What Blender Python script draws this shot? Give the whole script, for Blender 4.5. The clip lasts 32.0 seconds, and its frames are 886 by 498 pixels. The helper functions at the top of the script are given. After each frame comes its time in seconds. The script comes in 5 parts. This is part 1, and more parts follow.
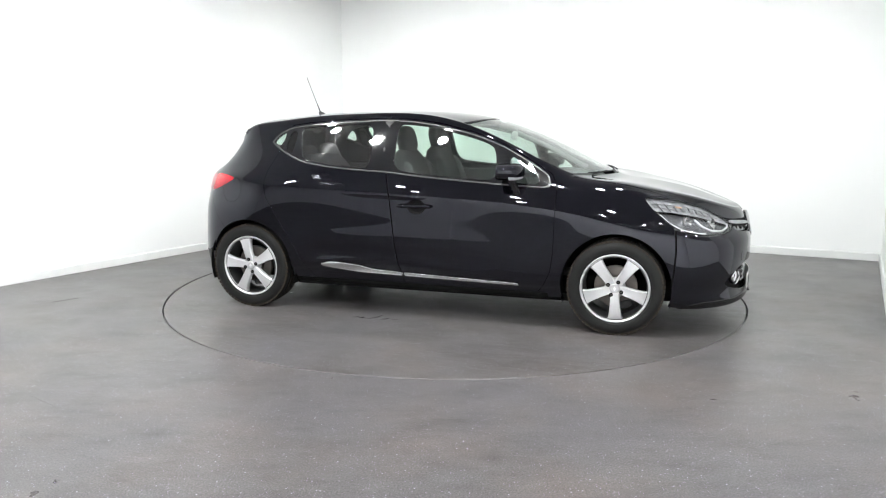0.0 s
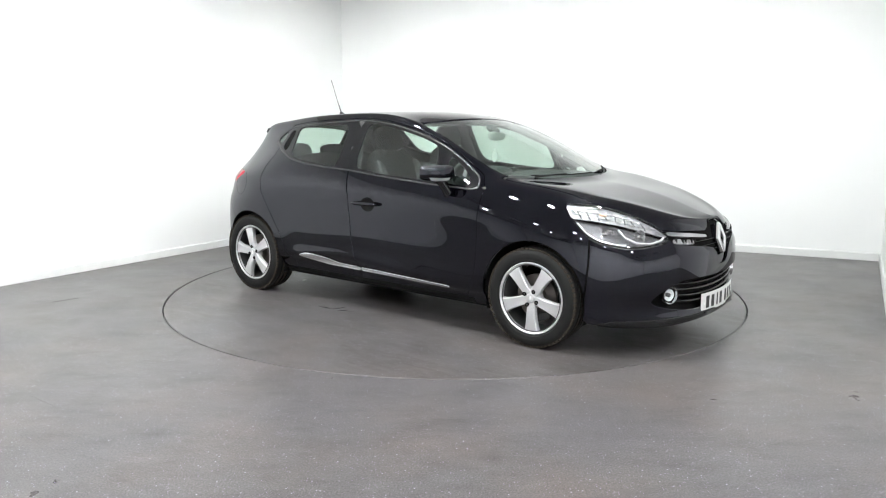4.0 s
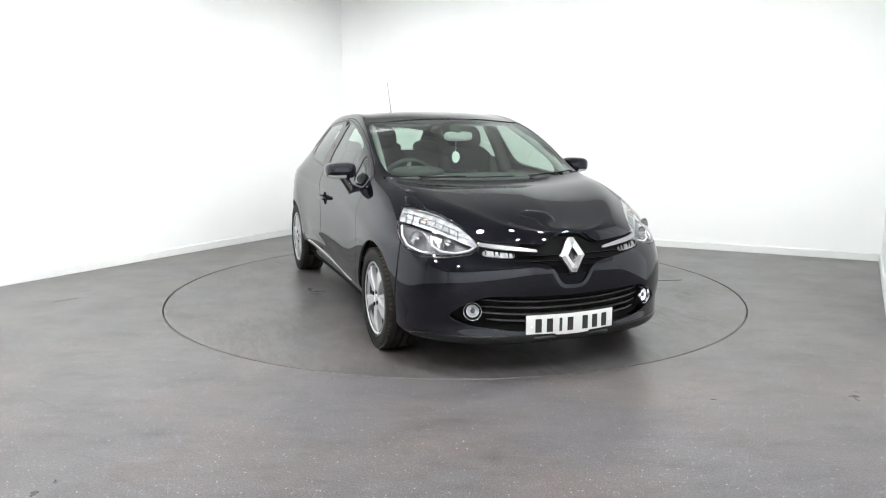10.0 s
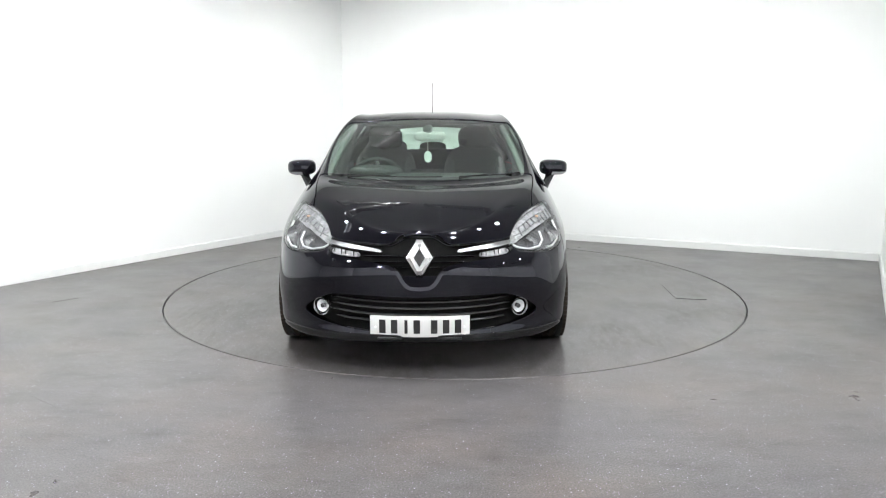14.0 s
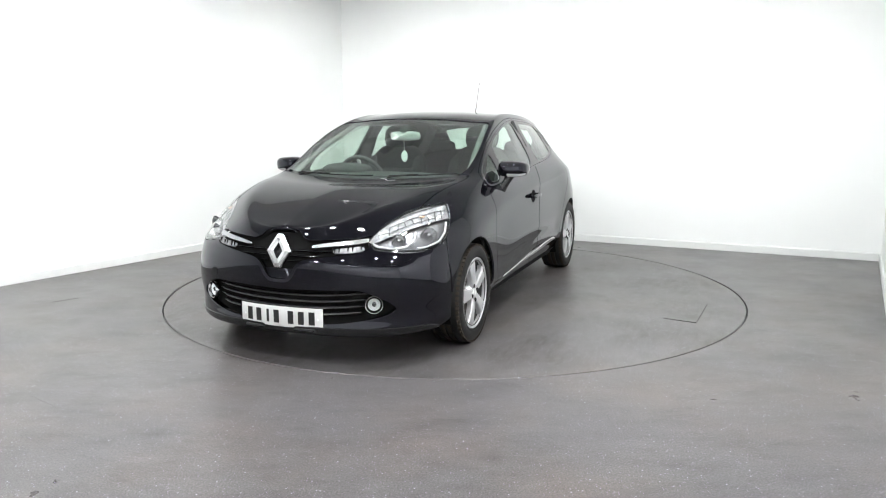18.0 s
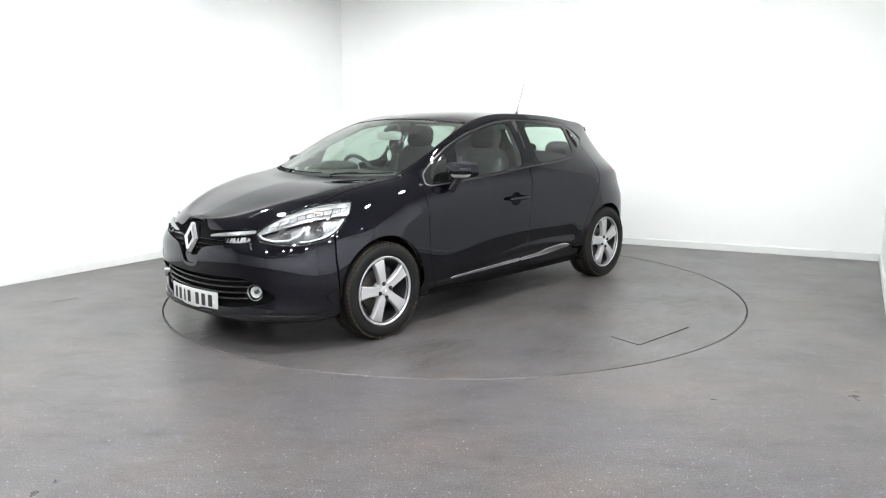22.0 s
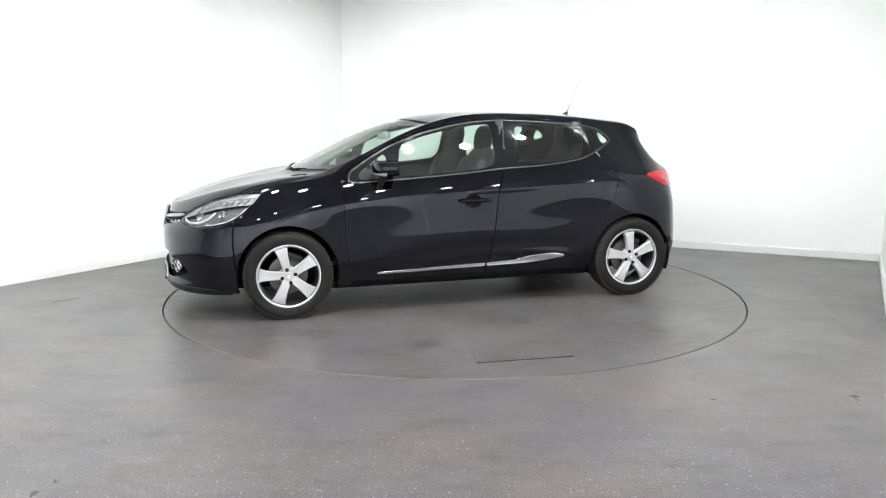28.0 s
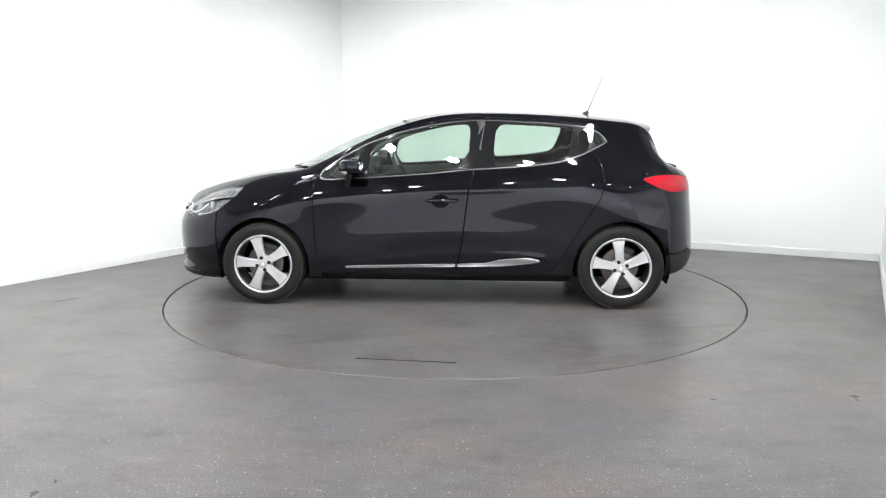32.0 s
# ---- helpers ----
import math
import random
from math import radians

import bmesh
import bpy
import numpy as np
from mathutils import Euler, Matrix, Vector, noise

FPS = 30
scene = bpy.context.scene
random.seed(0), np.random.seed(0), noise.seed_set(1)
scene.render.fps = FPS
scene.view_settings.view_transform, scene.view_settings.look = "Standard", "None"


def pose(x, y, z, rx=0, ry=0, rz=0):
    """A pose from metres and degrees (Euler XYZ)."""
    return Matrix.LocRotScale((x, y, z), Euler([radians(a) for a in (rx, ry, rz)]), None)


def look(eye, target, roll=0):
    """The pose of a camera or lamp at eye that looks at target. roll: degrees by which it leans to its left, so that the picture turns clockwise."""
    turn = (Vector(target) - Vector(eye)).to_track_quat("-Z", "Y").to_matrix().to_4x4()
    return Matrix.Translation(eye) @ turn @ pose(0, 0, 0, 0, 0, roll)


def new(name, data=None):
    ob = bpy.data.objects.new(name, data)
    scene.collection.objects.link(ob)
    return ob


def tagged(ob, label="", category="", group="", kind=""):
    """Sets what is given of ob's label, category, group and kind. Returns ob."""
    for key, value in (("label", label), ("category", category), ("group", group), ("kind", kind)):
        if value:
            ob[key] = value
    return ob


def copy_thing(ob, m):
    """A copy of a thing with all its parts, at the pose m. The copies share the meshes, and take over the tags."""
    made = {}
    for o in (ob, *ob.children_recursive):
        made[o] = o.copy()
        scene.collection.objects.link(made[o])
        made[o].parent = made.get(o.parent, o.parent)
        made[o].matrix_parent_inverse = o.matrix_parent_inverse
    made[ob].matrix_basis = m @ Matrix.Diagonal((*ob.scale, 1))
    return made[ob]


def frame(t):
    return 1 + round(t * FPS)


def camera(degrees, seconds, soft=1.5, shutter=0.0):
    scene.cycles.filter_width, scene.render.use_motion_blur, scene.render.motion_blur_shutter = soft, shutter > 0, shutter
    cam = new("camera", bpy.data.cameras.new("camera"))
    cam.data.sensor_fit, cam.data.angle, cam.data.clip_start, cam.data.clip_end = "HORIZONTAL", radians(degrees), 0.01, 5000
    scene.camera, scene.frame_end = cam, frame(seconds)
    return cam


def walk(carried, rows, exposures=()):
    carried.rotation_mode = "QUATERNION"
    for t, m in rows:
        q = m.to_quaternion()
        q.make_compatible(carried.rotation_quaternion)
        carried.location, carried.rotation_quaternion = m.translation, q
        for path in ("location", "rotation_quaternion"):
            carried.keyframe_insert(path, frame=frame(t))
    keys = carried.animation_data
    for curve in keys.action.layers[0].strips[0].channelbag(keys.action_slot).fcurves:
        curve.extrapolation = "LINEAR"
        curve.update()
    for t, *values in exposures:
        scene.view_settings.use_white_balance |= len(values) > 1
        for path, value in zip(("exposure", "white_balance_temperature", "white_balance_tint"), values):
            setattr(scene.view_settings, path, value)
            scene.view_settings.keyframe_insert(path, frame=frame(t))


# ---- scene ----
cam = camera(60.88, 32.0, soft=1.1)


def eye_pose(x, y, z, yaw, pitch, roll):
    """A level camera looking along +y, turned to the right by yaw, raised by pitch, leaning by roll."""
    a, b = radians(yaw), radians(pitch)
    way = Vector((math.sin(a) * math.cos(b), math.cos(a) * math.cos(b), math.sin(b)))
    return look((x, y, z), Vector((x, y, z)) + way, roll)


EYE = eye_pose(0.0, -5.977, 1.332, -0.815, -9.671, -0.09)
walk(cam, [(0.0, EYE), (32.0, EYE)], exposures=[(0.0, 0.5), (32.0, 0.5)])

# ---- world and lamps ----
world = bpy.data.worlds.new("studio_world")
world.use_nodes = True
world.node_tree.nodes["Background"].inputs[0].default_value = (0.02, 0.02, 0.02, 1)
scene.world = world

# ---- materials ----


def mat(name, colour, rough=0.5, metal=0.0, spec=0.5, coat=0.0, emit=None, strength=0.0):
    m = bpy.data.materials.new(name)
    m.use_nodes = True
    b = m.node_tree.nodes["Principled BSDF"]
    b.inputs["Base Color"].default_value = (*colour, 1)
    b.inputs["Roughness"].default_value = rough
    b.inputs["Metallic"].default_value = metal
    b.inputs["Specular IOR Level"].default_value = spec
    b.inputs["Coat Weight"].default_value = coat
    b.inputs["Coat Roughness"].default_value = 0.02
    if emit:
        b.inputs["Emission Color"].default_value = (*emit, 1)
        b.inputs["Emission Strength"].default_value = strength
    return m


def link(m, a, b):
    m.node_tree.links.new(a, b)


def noise_node(m, scale, detail=4.0, rough=0.55, stretch=None):
    t = m.node_tree
    tc = t.nodes.new("ShaderNodeTexCoord")
    n = t.nodes.new("ShaderNodeTexNoise")
    n.inputs["Scale"].default_value = scale
    n.inputs["Detail"].default_value = detail
    n.inputs["Roughness"].default_value = rough
    if stretch:
        mp = t.nodes.new("ShaderNodeMapping")
        mp.inputs["Scale"].default_value = stretch
        link(m, tc.outputs["Object"], mp.inputs["Vector"])
        link(m, mp.outputs["Vector"], n.inputs["Vector"])
    else:
        link(m, tc.outputs["Object"], n.inputs["Vector"])
    return n


def ramp(m, source, stops):
    r = m.node_tree.nodes.new("ShaderNodeValToRGB")
    e = r.color_ramp.elements
    while len(e) < len(stops):
        e.new(0.5)
    for el, (pos, c) in zip(e, stops):
        el.position = pos
        el.color = (*c, 1) if isinstance(c, tuple) else (c, c, c, 1)
    link(m, source, r.inputs["Fac"])
    return r


def bump(m, source, strength, distance):
    b = m.node_tree.nodes.new("ShaderNodeBump")
    b.inputs["Strength"].default_value = strength
    b.inputs["Distance"].default_value = distance
    link(m, source, b.inputs["Height"])
    link(m, b.outputs["Normal"], m.node_tree.nodes["Principled BSDF"].inputs["Normal"])
    return b


def grain(m, scale, strength, distance):
    bump(m, noise_node(m, scale).outputs["Fac"], strength, distance)
    return m


def mixed(m, a, b, fac, blend="MIX"):
    x = m.node_tree.nodes.new("ShaderNodeMix")
    x.data_type, x.blend_type = "RGBA", blend
    for key, val in ((0, fac), (6, a), (7, b)):
        if hasattr(val, "is_linked"):
            link(m, val, x.inputs[key])
        elif isinstance(val, tuple):
            x.inputs[key].default_value = (*val, 1)
        else:
            x.inputs[key].default_value = val
    return x.outputs[2]


def floor_material(name, soil=0.0):
    """Dark safety vinyl: brown-grey stains, scuff streaks, glitter chips, satin polish worn in patches."""
    m = mat(name, (0.08, 0.075, 0.07), 0.3, spec=0.34)
    p = m.node_tree.nodes["Principled BSDF"]
    big = noise_node(m, 1.1, 6, 0.6)
    streak = noise_node(m, 2.6, 7, 0.70, (1.0, 2.0, 1.0))
    fine = noise_node(m, 150.0, 3, 0.6)
    base = ramp(m, big.outputs["Fac"], [(0.30, (0.076, 0.073, 0.077)), (0.48, (0.086, 0.081, 0.081)), (0.66, (0.094, 0.082, 0.077))])
    worn = ramp(m, streak.outputs["Fac"], [(0.30, 0.62), (0.46, 0.95), (0.72, 1.16)])
    speck = ramp(m, fine.outputs["Fac"], [(0.30, 0.30), (0.70, 1.70)])
    c = mixed(m, base.outputs["Color"], worn.outputs["Color"], 1.0, "MULTIPLY")
    c = mixed(m, c, speck.outputs["Color"], 1.0, "MULTIPLY")
    smear = noise_node(m, 6.0, 9, 0.74, (1.0, 2.2, 1.0))
    dirt = ramp(m, smear.outputs["Fac"], [(0.30, (0.72, 0.68, 0.65)), (0.45, (0.95, 0.94, 0.93)), (0.62, (1.06, 1.06, 1.06)), (0.74, (1.22, 1.16, 1.10))])
    c = mixed(m, c, dirt.outputs["Color"], 1.0, "MULTIPLY")
    if soil:
        # brown tyre smears in patches
        patch = ramp(m, noise_node(m, 1.5, 3, 0.5).outputs["Fac"], [(0.46, 0.0), (0.60, soil)])
        wipe = ramp(m, noise_node(m, 7.0, 9, 0.78, (0.6, 2.4, 1.0)).outputs["Fac"], [(0.40, 1.0), (0.56, 0.0)])
        fac = mixed(m, patch.outputs["Color"], wipe.outputs["Color"], 1.0, "MULTIPLY")
        c = mixed(m, c, (0.030, 0.023, 0.018), fac)
    tc = m.node_tree.nodes.new("ShaderNodeTexCoord")
    for scale, tone, share in ((70, (0.42, 0.42, 0.50), 0.93), (100, (0.32, 0.27, 0.40), 0.84), (165, (0.22, 0.21, 0.25), 0.70)):
        vo = m.node_tree.nodes.new("ShaderNodeTexVoronoi")
        vo.inputs["Scale"].default_value = scale
        link(m, tc.outputs["Object"], vo.inputs["Vector"])
        chip = ramp(m, vo.outputs["Distance"], [(0.17, 1.0), (0.24, 0.0)])
        pick = m.node_tree.nodes.new("ShaderNodeSeparateColor")
        link(m, vo.outputs["Color"], pick.inputs[0])
        few = ramp(m, pick.outputs[0], [(share, 0.0), (share + 0.02, 1.0)])
        on = mixed(m, chip.outputs["Color"], few.outputs["Color"], 1.0, "MULTIPLY")
        c = mixed(m, c, tone, on)
    link(m, c, p.inputs["Base Color"])
    r = ramp(m, noise_node(m, 1.9, 6, 0.65).outputs["Fac"], [(0.3, 0.27), (0.7, 0.38)])
    link(m, r.outputs["Color"], p.inputs["Roughness"])
    bump(m, fine.outputs["Fac"], 0.3, 0.0008)
    return m


def wall_material():
    m = mat("white_wall_paint", (0.82, 0.83, 0.82), 0.55)
    c = ramp(m, noise_node(m, 0.7, 4).outputs["Fac"], [(0.3, (0.80, 0.81, 0.80)), (0.7, (0.84, 0.848, 0.84))])
    link(m, c.outputs["Color"], m.node_tree.nodes["Principled BSDF"].inputs["Base Color"])
    bump(m, noise_node(m, 180.0, 3).outputs["Fac"], 0.15, 0.0008)
    return m


def paint_material():
    """Black car paint under clear lacquer, with a faint violet flake and a film of dust."""
    m = mat("black_car_paint", (0.006, 0.006, 0.008), 0.03, 0.0, 0.46)
    p = m.node_tree.nodes["Principled BSDF"]
    fl = ramp(m, noise_node(m, 900.0, 1).outputs["Fac"], [(0.45, (0.0006, 0.0006, 0.0010)), (0.75, (0.0026, 0.0022, 0.0045))])
    link(m, fl.outputs["Color"], p.inputs["Base Color"])
    p.inputs["Specular Tint"].default_value = (0.94, 0.95, 1.10, 1)
    dust = ramp(m, noise_node(m, 3.0, 6).outputs["Fac"], [(0.35, 0.015), (0.75, 0.045)])
    link(m, dust.outputs["Color"], p.inputs["Roughness"])
    return m


def ribbed():
    """Lamp reflector of clear and silver facets, with a faint amber bulb behind them."""
    m = mat("ribbed_reflector", (0.5, 0.5, 0.5), 0.38, 0.35)
    cells = noise_node(m, 26.0, 3, 0.6, (1.0, 1.0, 0.45))
    tone = ramp(m, cells.outputs["Fac"], [(0.30, (0.10, 0.10, 0.105)), (0.50, (0.21, 0.21, 0.22)), (0.66, (0.36, 0.36, 0.37)), (0.75, (0.28, 0.23, 0.20))])
    link(m, tone.outputs["Color"], m.node_tree.nodes["Principled BSDF"].inputs["Base Color"])
    bump(m, noise_node(m, 30.0, 2, 0.5, (0.5, 0.5, 3.2)).outputs["Fac"], 0.45, 0.010)
    return m


def glass_material(name, tint, gloss=1.0, base=0.085):
    m = bpy.data.materials.new(name)
    m.use_nodes = True
    t = m.node_tree
    t.nodes.clear()
    out = t.nodes.new("ShaderNodeOutputMaterial")
    tr = t.nodes.new("ShaderNodeBsdfTransparent")
    tr.inputs[0].default_value = (*tint, 1)
    gl = t.nodes.new("ShaderNodeBsdfGlossy")
    gl.inputs["Roughness"].default_value = 0.01
    gl.inputs["Color"].default_value = (gloss, gloss, gloss, 1)
    lw = t.nodes.new("ShaderNodeLayerWeight")
    lw.inputs["Blend"].default_value = 0.5
    pw = t.nodes.new("ShaderNodeMath")
    pw.operation = "POWER"
    pw.inputs[1].default_value = 5.0
    link(m, lw.outputs["Facing"], pw.inputs[0])
    fr = t.nodes.new("ShaderNodeMapRange")
    fr.inputs["To Min"].default_value = base
    link(m, pw.outputs[0], fr.inputs["Value"])
    mx = t.nodes.new("ShaderNodeMixShader")
    link(m, fr.outputs[0], mx.inputs[0])
    link(m, tr.outputs[0], mx.inputs[1])
    link(m, gl.outputs[0], mx.inputs[2])
    link(m, mx.outputs[0], out.inputs["Surface"])
    return m


M = {}
M["floor"] = floor_material("dark_vinyl_floor")
M["disc"] = floor_material("turntable_vinyl", 0.75)
M["wall"] = wall_material()
M["skirt"] = mat("white_gloss_skirting", (0.70, 0.71, 0.70), 0.35)
M["ceiling"] = grain(mat("ceiling_white", (0.66, 0.66, 0.66), 0.8), 60, 0.1, 0.002)
M["dark_wall"] = grain(mat("pale_hall_paint", (0.86, 0.86, 0.86), 0.7), 40, 0.1, 0.002)
M["panel"] = mat("lamp_diffuser", (0.9, 0.9, 0.9), 0.5, emit=(0.97, 0.995, 1.0), strength=565.0)
# glow of unseen fill lamps, added to brighten the studio walls and the hall
M["flood"] = mat("fill_diffuser", (0.9, 0.9, 0.9), 0.5, emit=(0.97, 0.995, 1.0), strength=73.0)
M["hall_fill"] = mat("hall_fill_diffuser", (0.9, 0.9, 0.9), 0.5, emit=(0.97, 0.995, 1.0), strength=175.0)
M["lamp_housing"] = mat("grey_lamp_housing", (0.45, 0.45, 0.45), 0.5)
M["wiper"] = mat("matt_black_rubber", (0.008, 0.008, 0.008), 0.7, spec=0.2)
M["lamp_frame"] = mat("white_lamp_frame", (0.75, 0.75, 0.75), 0.4)
M["dark_chrome"] = mat("dark_chrome", (0.035, 0.035, 0.037), 0.30, 0.4)
M["gap"] = mat("dark_gap", (0.012, 0.012, 0.012), 0.9)
M["scar"] = mat("dark_seam", (0.02, 0.018, 0.017), 0.8)
M["paint"] = paint_material()
M["black"] = mat("gloss_black_trim", (0.006, 0.006, 0.007), 0.05)
M["plastic"] = grain(mat("grained_black_plastic", (0.014, 0.014, 0.015), 0.5), 500, 0.3, 0.0005)
M["inner"] = mat("dark_inner_metal", (0.006, 0.006, 0.006), 0.85, spec=0.1)
M["trim"] = grain(mat("dark_grey_cabin_trim", (0.035, 0.036, 0.037), 0.7), 300, 0.3, 0.0008)
M["cloth"] = grain(mat("charcoal_seat_cloth", (0.010, 0.0105, 0.011), 0.9), 700, 0.2, 0.0005)
M["lining"] = grain(mat("grey_headliner", (0.16, 0.165, 0.16), 0.95), 500, 0.3, 0.0005)
M["pale_plastic"] = mat("pale_grey_plastic", (0.46, 0.47, 0.46), 0.5)
M["slat"] = mat("satin_black_slat", (0.012, 0.012, 0.013), 0.26, spec=0.5)
M["tread"] = grain(mat("dusty_brown_tread", (0.034, 0.028, 0.022), 0.9, spec=0.15), 160, 0.5, 0.002)
M["rubber"] = grain(mat("tyre_rubber", (0.0065, 0.0064, 0.0062), 0.62, spec=0.3), 220, 0.35, 0.001)
M["alloy"] = grain(mat("silver_alloy", (0.58, 0.58, 0.59), 0.34, 0.5, coat=0.3), 400, 0.05, 0.0003)
# metal darkened in colour for the shade behind the spokes; nuts share it
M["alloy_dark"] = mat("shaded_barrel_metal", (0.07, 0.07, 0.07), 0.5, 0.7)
M["disc_metal"] = grain(mat("brake_iron", (0.15, 0.135, 0.125), 0.45, 0.9), 120, 0.2, 0.001)
M["badge"] = mat("polished_badge_metal", (0.66, 0.66, 0.67), 0.18, 1.0)
M["blade_metal"] = mat("satin_blade_metal", (0.40, 0.40, 0.41), 0.22, 1.0)
M["chrome"] = mat("chrome", (0.82, 0.83, 0.84), 0.06, 1.0)
M["satin"] = mat("satin_chrome", (0.86, 0.86, 0.87), 0.28, 0.55)
M["lamp_silver"] = mat("reflector_silver", (0.70, 0.70, 0.71), 0.14, 0.9)
M["lamp_grey"] = mat("lamp_bezel_grey", (0.17, 0.17, 0.18), 0.25, 0.6)
M["amber"] = mat("amber_bulb", (0.55, 0.36, 0.26), 0.25)
M["lamp_ribs"] = ribbed()
M["red"] = mat("red_lamp_lens", (0.34, 0.003, 0.012), 0.10, spec=0.30)
M["plate"] = mat("white_plate", (0.66, 0.66, 0.65), 0.35)
M["ink"] = mat("black_ink", (0.01, 0.01, 0.01), 0.5)
M["paper"] = mat("white_card", (0.8, 0.82, 0.8), 0.6)
M["white_lens"] = mat("clear_white_lens", (0.50, 0.50, 0.51), 0.15, coat=0.5)
M["glass"] = glass_material("tinted_green_glass", (0.78, 0.90, 0.83), base=0.12)
M["screen"] = glass_material("windscreen_glass", (0.72, 0.85, 0.77), base=0.17)
M["lens"] = glass_material("clear_lamp_lens", (0.95, 0.96, 0.96), base=0.04)
M["mirror"] = mat("mirror_silver", (0.85, 0.87, 0.87), 0.01, 1.0)


# ---- mesh helpers ----


def part(name, bm, material, parent, label=""):
    """Links a bmesh, or a mesh, as one object under a thing or a part."""
    if isinstance(bm, bmesh.types.BMesh):
        me = bpy.data.meshes.new(name)
        bm.normal_update()
        bm.to_mesh(me)
        bm.free()
    else:
        me = bm
    if not me.materials:
        me.materials.append(material)
    ob = new(name, me)
    if parent:
        ob.parent = parent
    if label:
        ob["label"] = label
    return ob


def smooth(bm, angle=35):
    for f in bm.faces:
        f.smooth = True
    for e in bm.edges:
        if len(e.link_faces) == 2 and e.calc_face_angle(0) > radians(angle):
            e.smooth = False
    return bm


def box(size, at=(0, 0, 0), bevel=0.0, segs=2, m=None, into=None):
    bm = bmesh.new()
    bmesh.ops.create_cube(bm, size=1.0, matrix=Matrix.Translation(at) @ Matrix.Diagonal((*size, 1)))
    if bevel:
        bmesh.ops.bevel(bm, geom=list(bm.edges), offset=bevel, segments=segs, affect="EDGES", profile=0.5)
        smooth(bm, 50)
    if m:
        bm.transform(m)
    return merge(into, bm)


def merge(into, bm):
    if into is None:
        return bm
    me = bpy.data.meshes.new("tmp")
    bm.to_mesh(me)
    bm.free()
    into.from_mesh(me)
    bpy.data.meshes.remove(me)
    return into


def lathe(profile, n=64, closed=False, into=None, m=None, angle=40):
    """Turns (radius, height) pairs round the y axis; height runs along +y."""
    bm = bmesh.new()
    rings = []
    for r, h in profile:
        rings.append([bm.verts.new((r * math.cos(2 * math.pi * k / n), h, r * math.sin(2 * math.pi * k / n))) for k in range(n)])
    pairs = list(zip(rings, rings[1:])) + ([(rings[-1], rings[0])] if closed else [])
    for a, b in pairs:
        for k in range(n):
            bm.faces.new((a[k], a[(k + 1) % n], b[(k + 1) % n], b[k]))
    if not closed:
        for ring, r in ((rings[0], profile[0][0]), (rings[-1], profile[-1][0])):
            if r < 0.002:
                bmesh.ops.pointmerge(bm, verts=ring, merge_co=sum((v.co for v in ring), Vector()) / n)
    bmesh.ops.recalc_face_normals(bm, faces=list(bm.faces))
    smooth(bm, angle)
    if m:
        bm.transform(m)
    return merge(into, bm)


def tube(points, radius, n=8, into=None, ends=True):
    """A round bar along points; radius may be a list."""
    bm = bmesh.new()
    pts = [Vector(p) for p in points]
    rad = radius if isinstance(radius, (list, tuple)) else [radius] * len(pts)
    rings = []
    for i, p in enumerate(pts):
        d = (pts[min(i + 1, len(pts) - 1)] - pts[max(i - 1, 0)]).normalized()
        ref = Vector((0, 0, 1)) if abs(d.z) < 0.9 else Vector((1, 0, 0))
        a = d.cross(ref).normalized()
        b = d.cross(a)
        rings.append([bm.verts.new(p + rad[i] * (math.cos(2 * math.pi * k / n) * a + math.sin(2 * math.pi * k / n) * b)) for k in range(n)])
    for r, s in zip(rings, rings[1:]):
        for k in range(n):
            bm.faces.new((r[k], r[(k + 1) % n], s[(k + 1) % n], s[k]))
    if ends:
        bm.faces.new(rings[0][::-1])
        bm.faces.new(rings[-1])
    bmesh.ops.recalc_face_normals(bm, faces=list(bm.faces))
    smooth(bm, 50)
    return merge(into, bm)


def slab(outline, depth, chamfer=0.0, into=None, m=None):
    """A plate from an outline in (x, z); its face looks along -y at y = 0, its back is at y = depth."""
    bm = bmesh.new()
    pts = [Vector((x, 0, z)) for x, z in outline]
    n = len(pts)
    c = sum(pts, Vector()) / n
    rows = []
    if chamfer:
        inset = []
        for i, p in enumerate(pts):
            a, b = pts[i - 1], pts[(i + 1) % n]
            t = (b - a).normalized()
            nrm = Vector((-t.z, 0, t.x))
            if nrm.dot(c - p) < 0:
                nrm = -nrm
            inset.append(p + nrm * chamfer)
        rows.append([bm.verts.new(p) for p in inset])
        rows.append([bm.verts.new(p + Vector((0, chamfer, 0))) for p in pts])
    else:
        rows.append([bm.verts.new(p) for p in pts])
    rows.append([bm.verts.new(p + Vector((0, depth, 0))) for p in pts])
    for r, s in zip(rows, rows[1:]):
        for k in range(n):
            bm.faces.new((r[k], r[(k + 1) % n], s[(k + 1) % n], s[k]))
    bm.faces.new(rows[0])
    bm.faces.new(rows[-1][::-1])
    bmesh.ops.recalc_face_normals(bm, faces=list(bm.faces))
    if m:
        bm.transform(m)
    return merge(into, bm)


def pillow(size, at=(0, 0, 0), power=4.0, n=14, m=None, into=None):
    """A soft block: a superellipsoid of the given size."""
    bm = bmesh.new()
    bmesh.ops.create_uvsphere(bm, u_segments=2 * n, v_segments=n, radius=1.0)
    e = 2.0 / power
    for v in bm.verts:
        d = v.co.normalized()
        k = (abs(d.x) ** power + abs(d.y) ** power + abs(d.z) ** power) ** (-1 / power)
        v.co = Vector((d.x * k * size[0] / 2, d.y * k * size[1] / 2, d.z * k * size[2] / 2))
    for f in bm.faces:
        f.smooth = True
    bm.transform((m or Matrix()) if m else Matrix.Translation(at))
    return merge(into, bm)


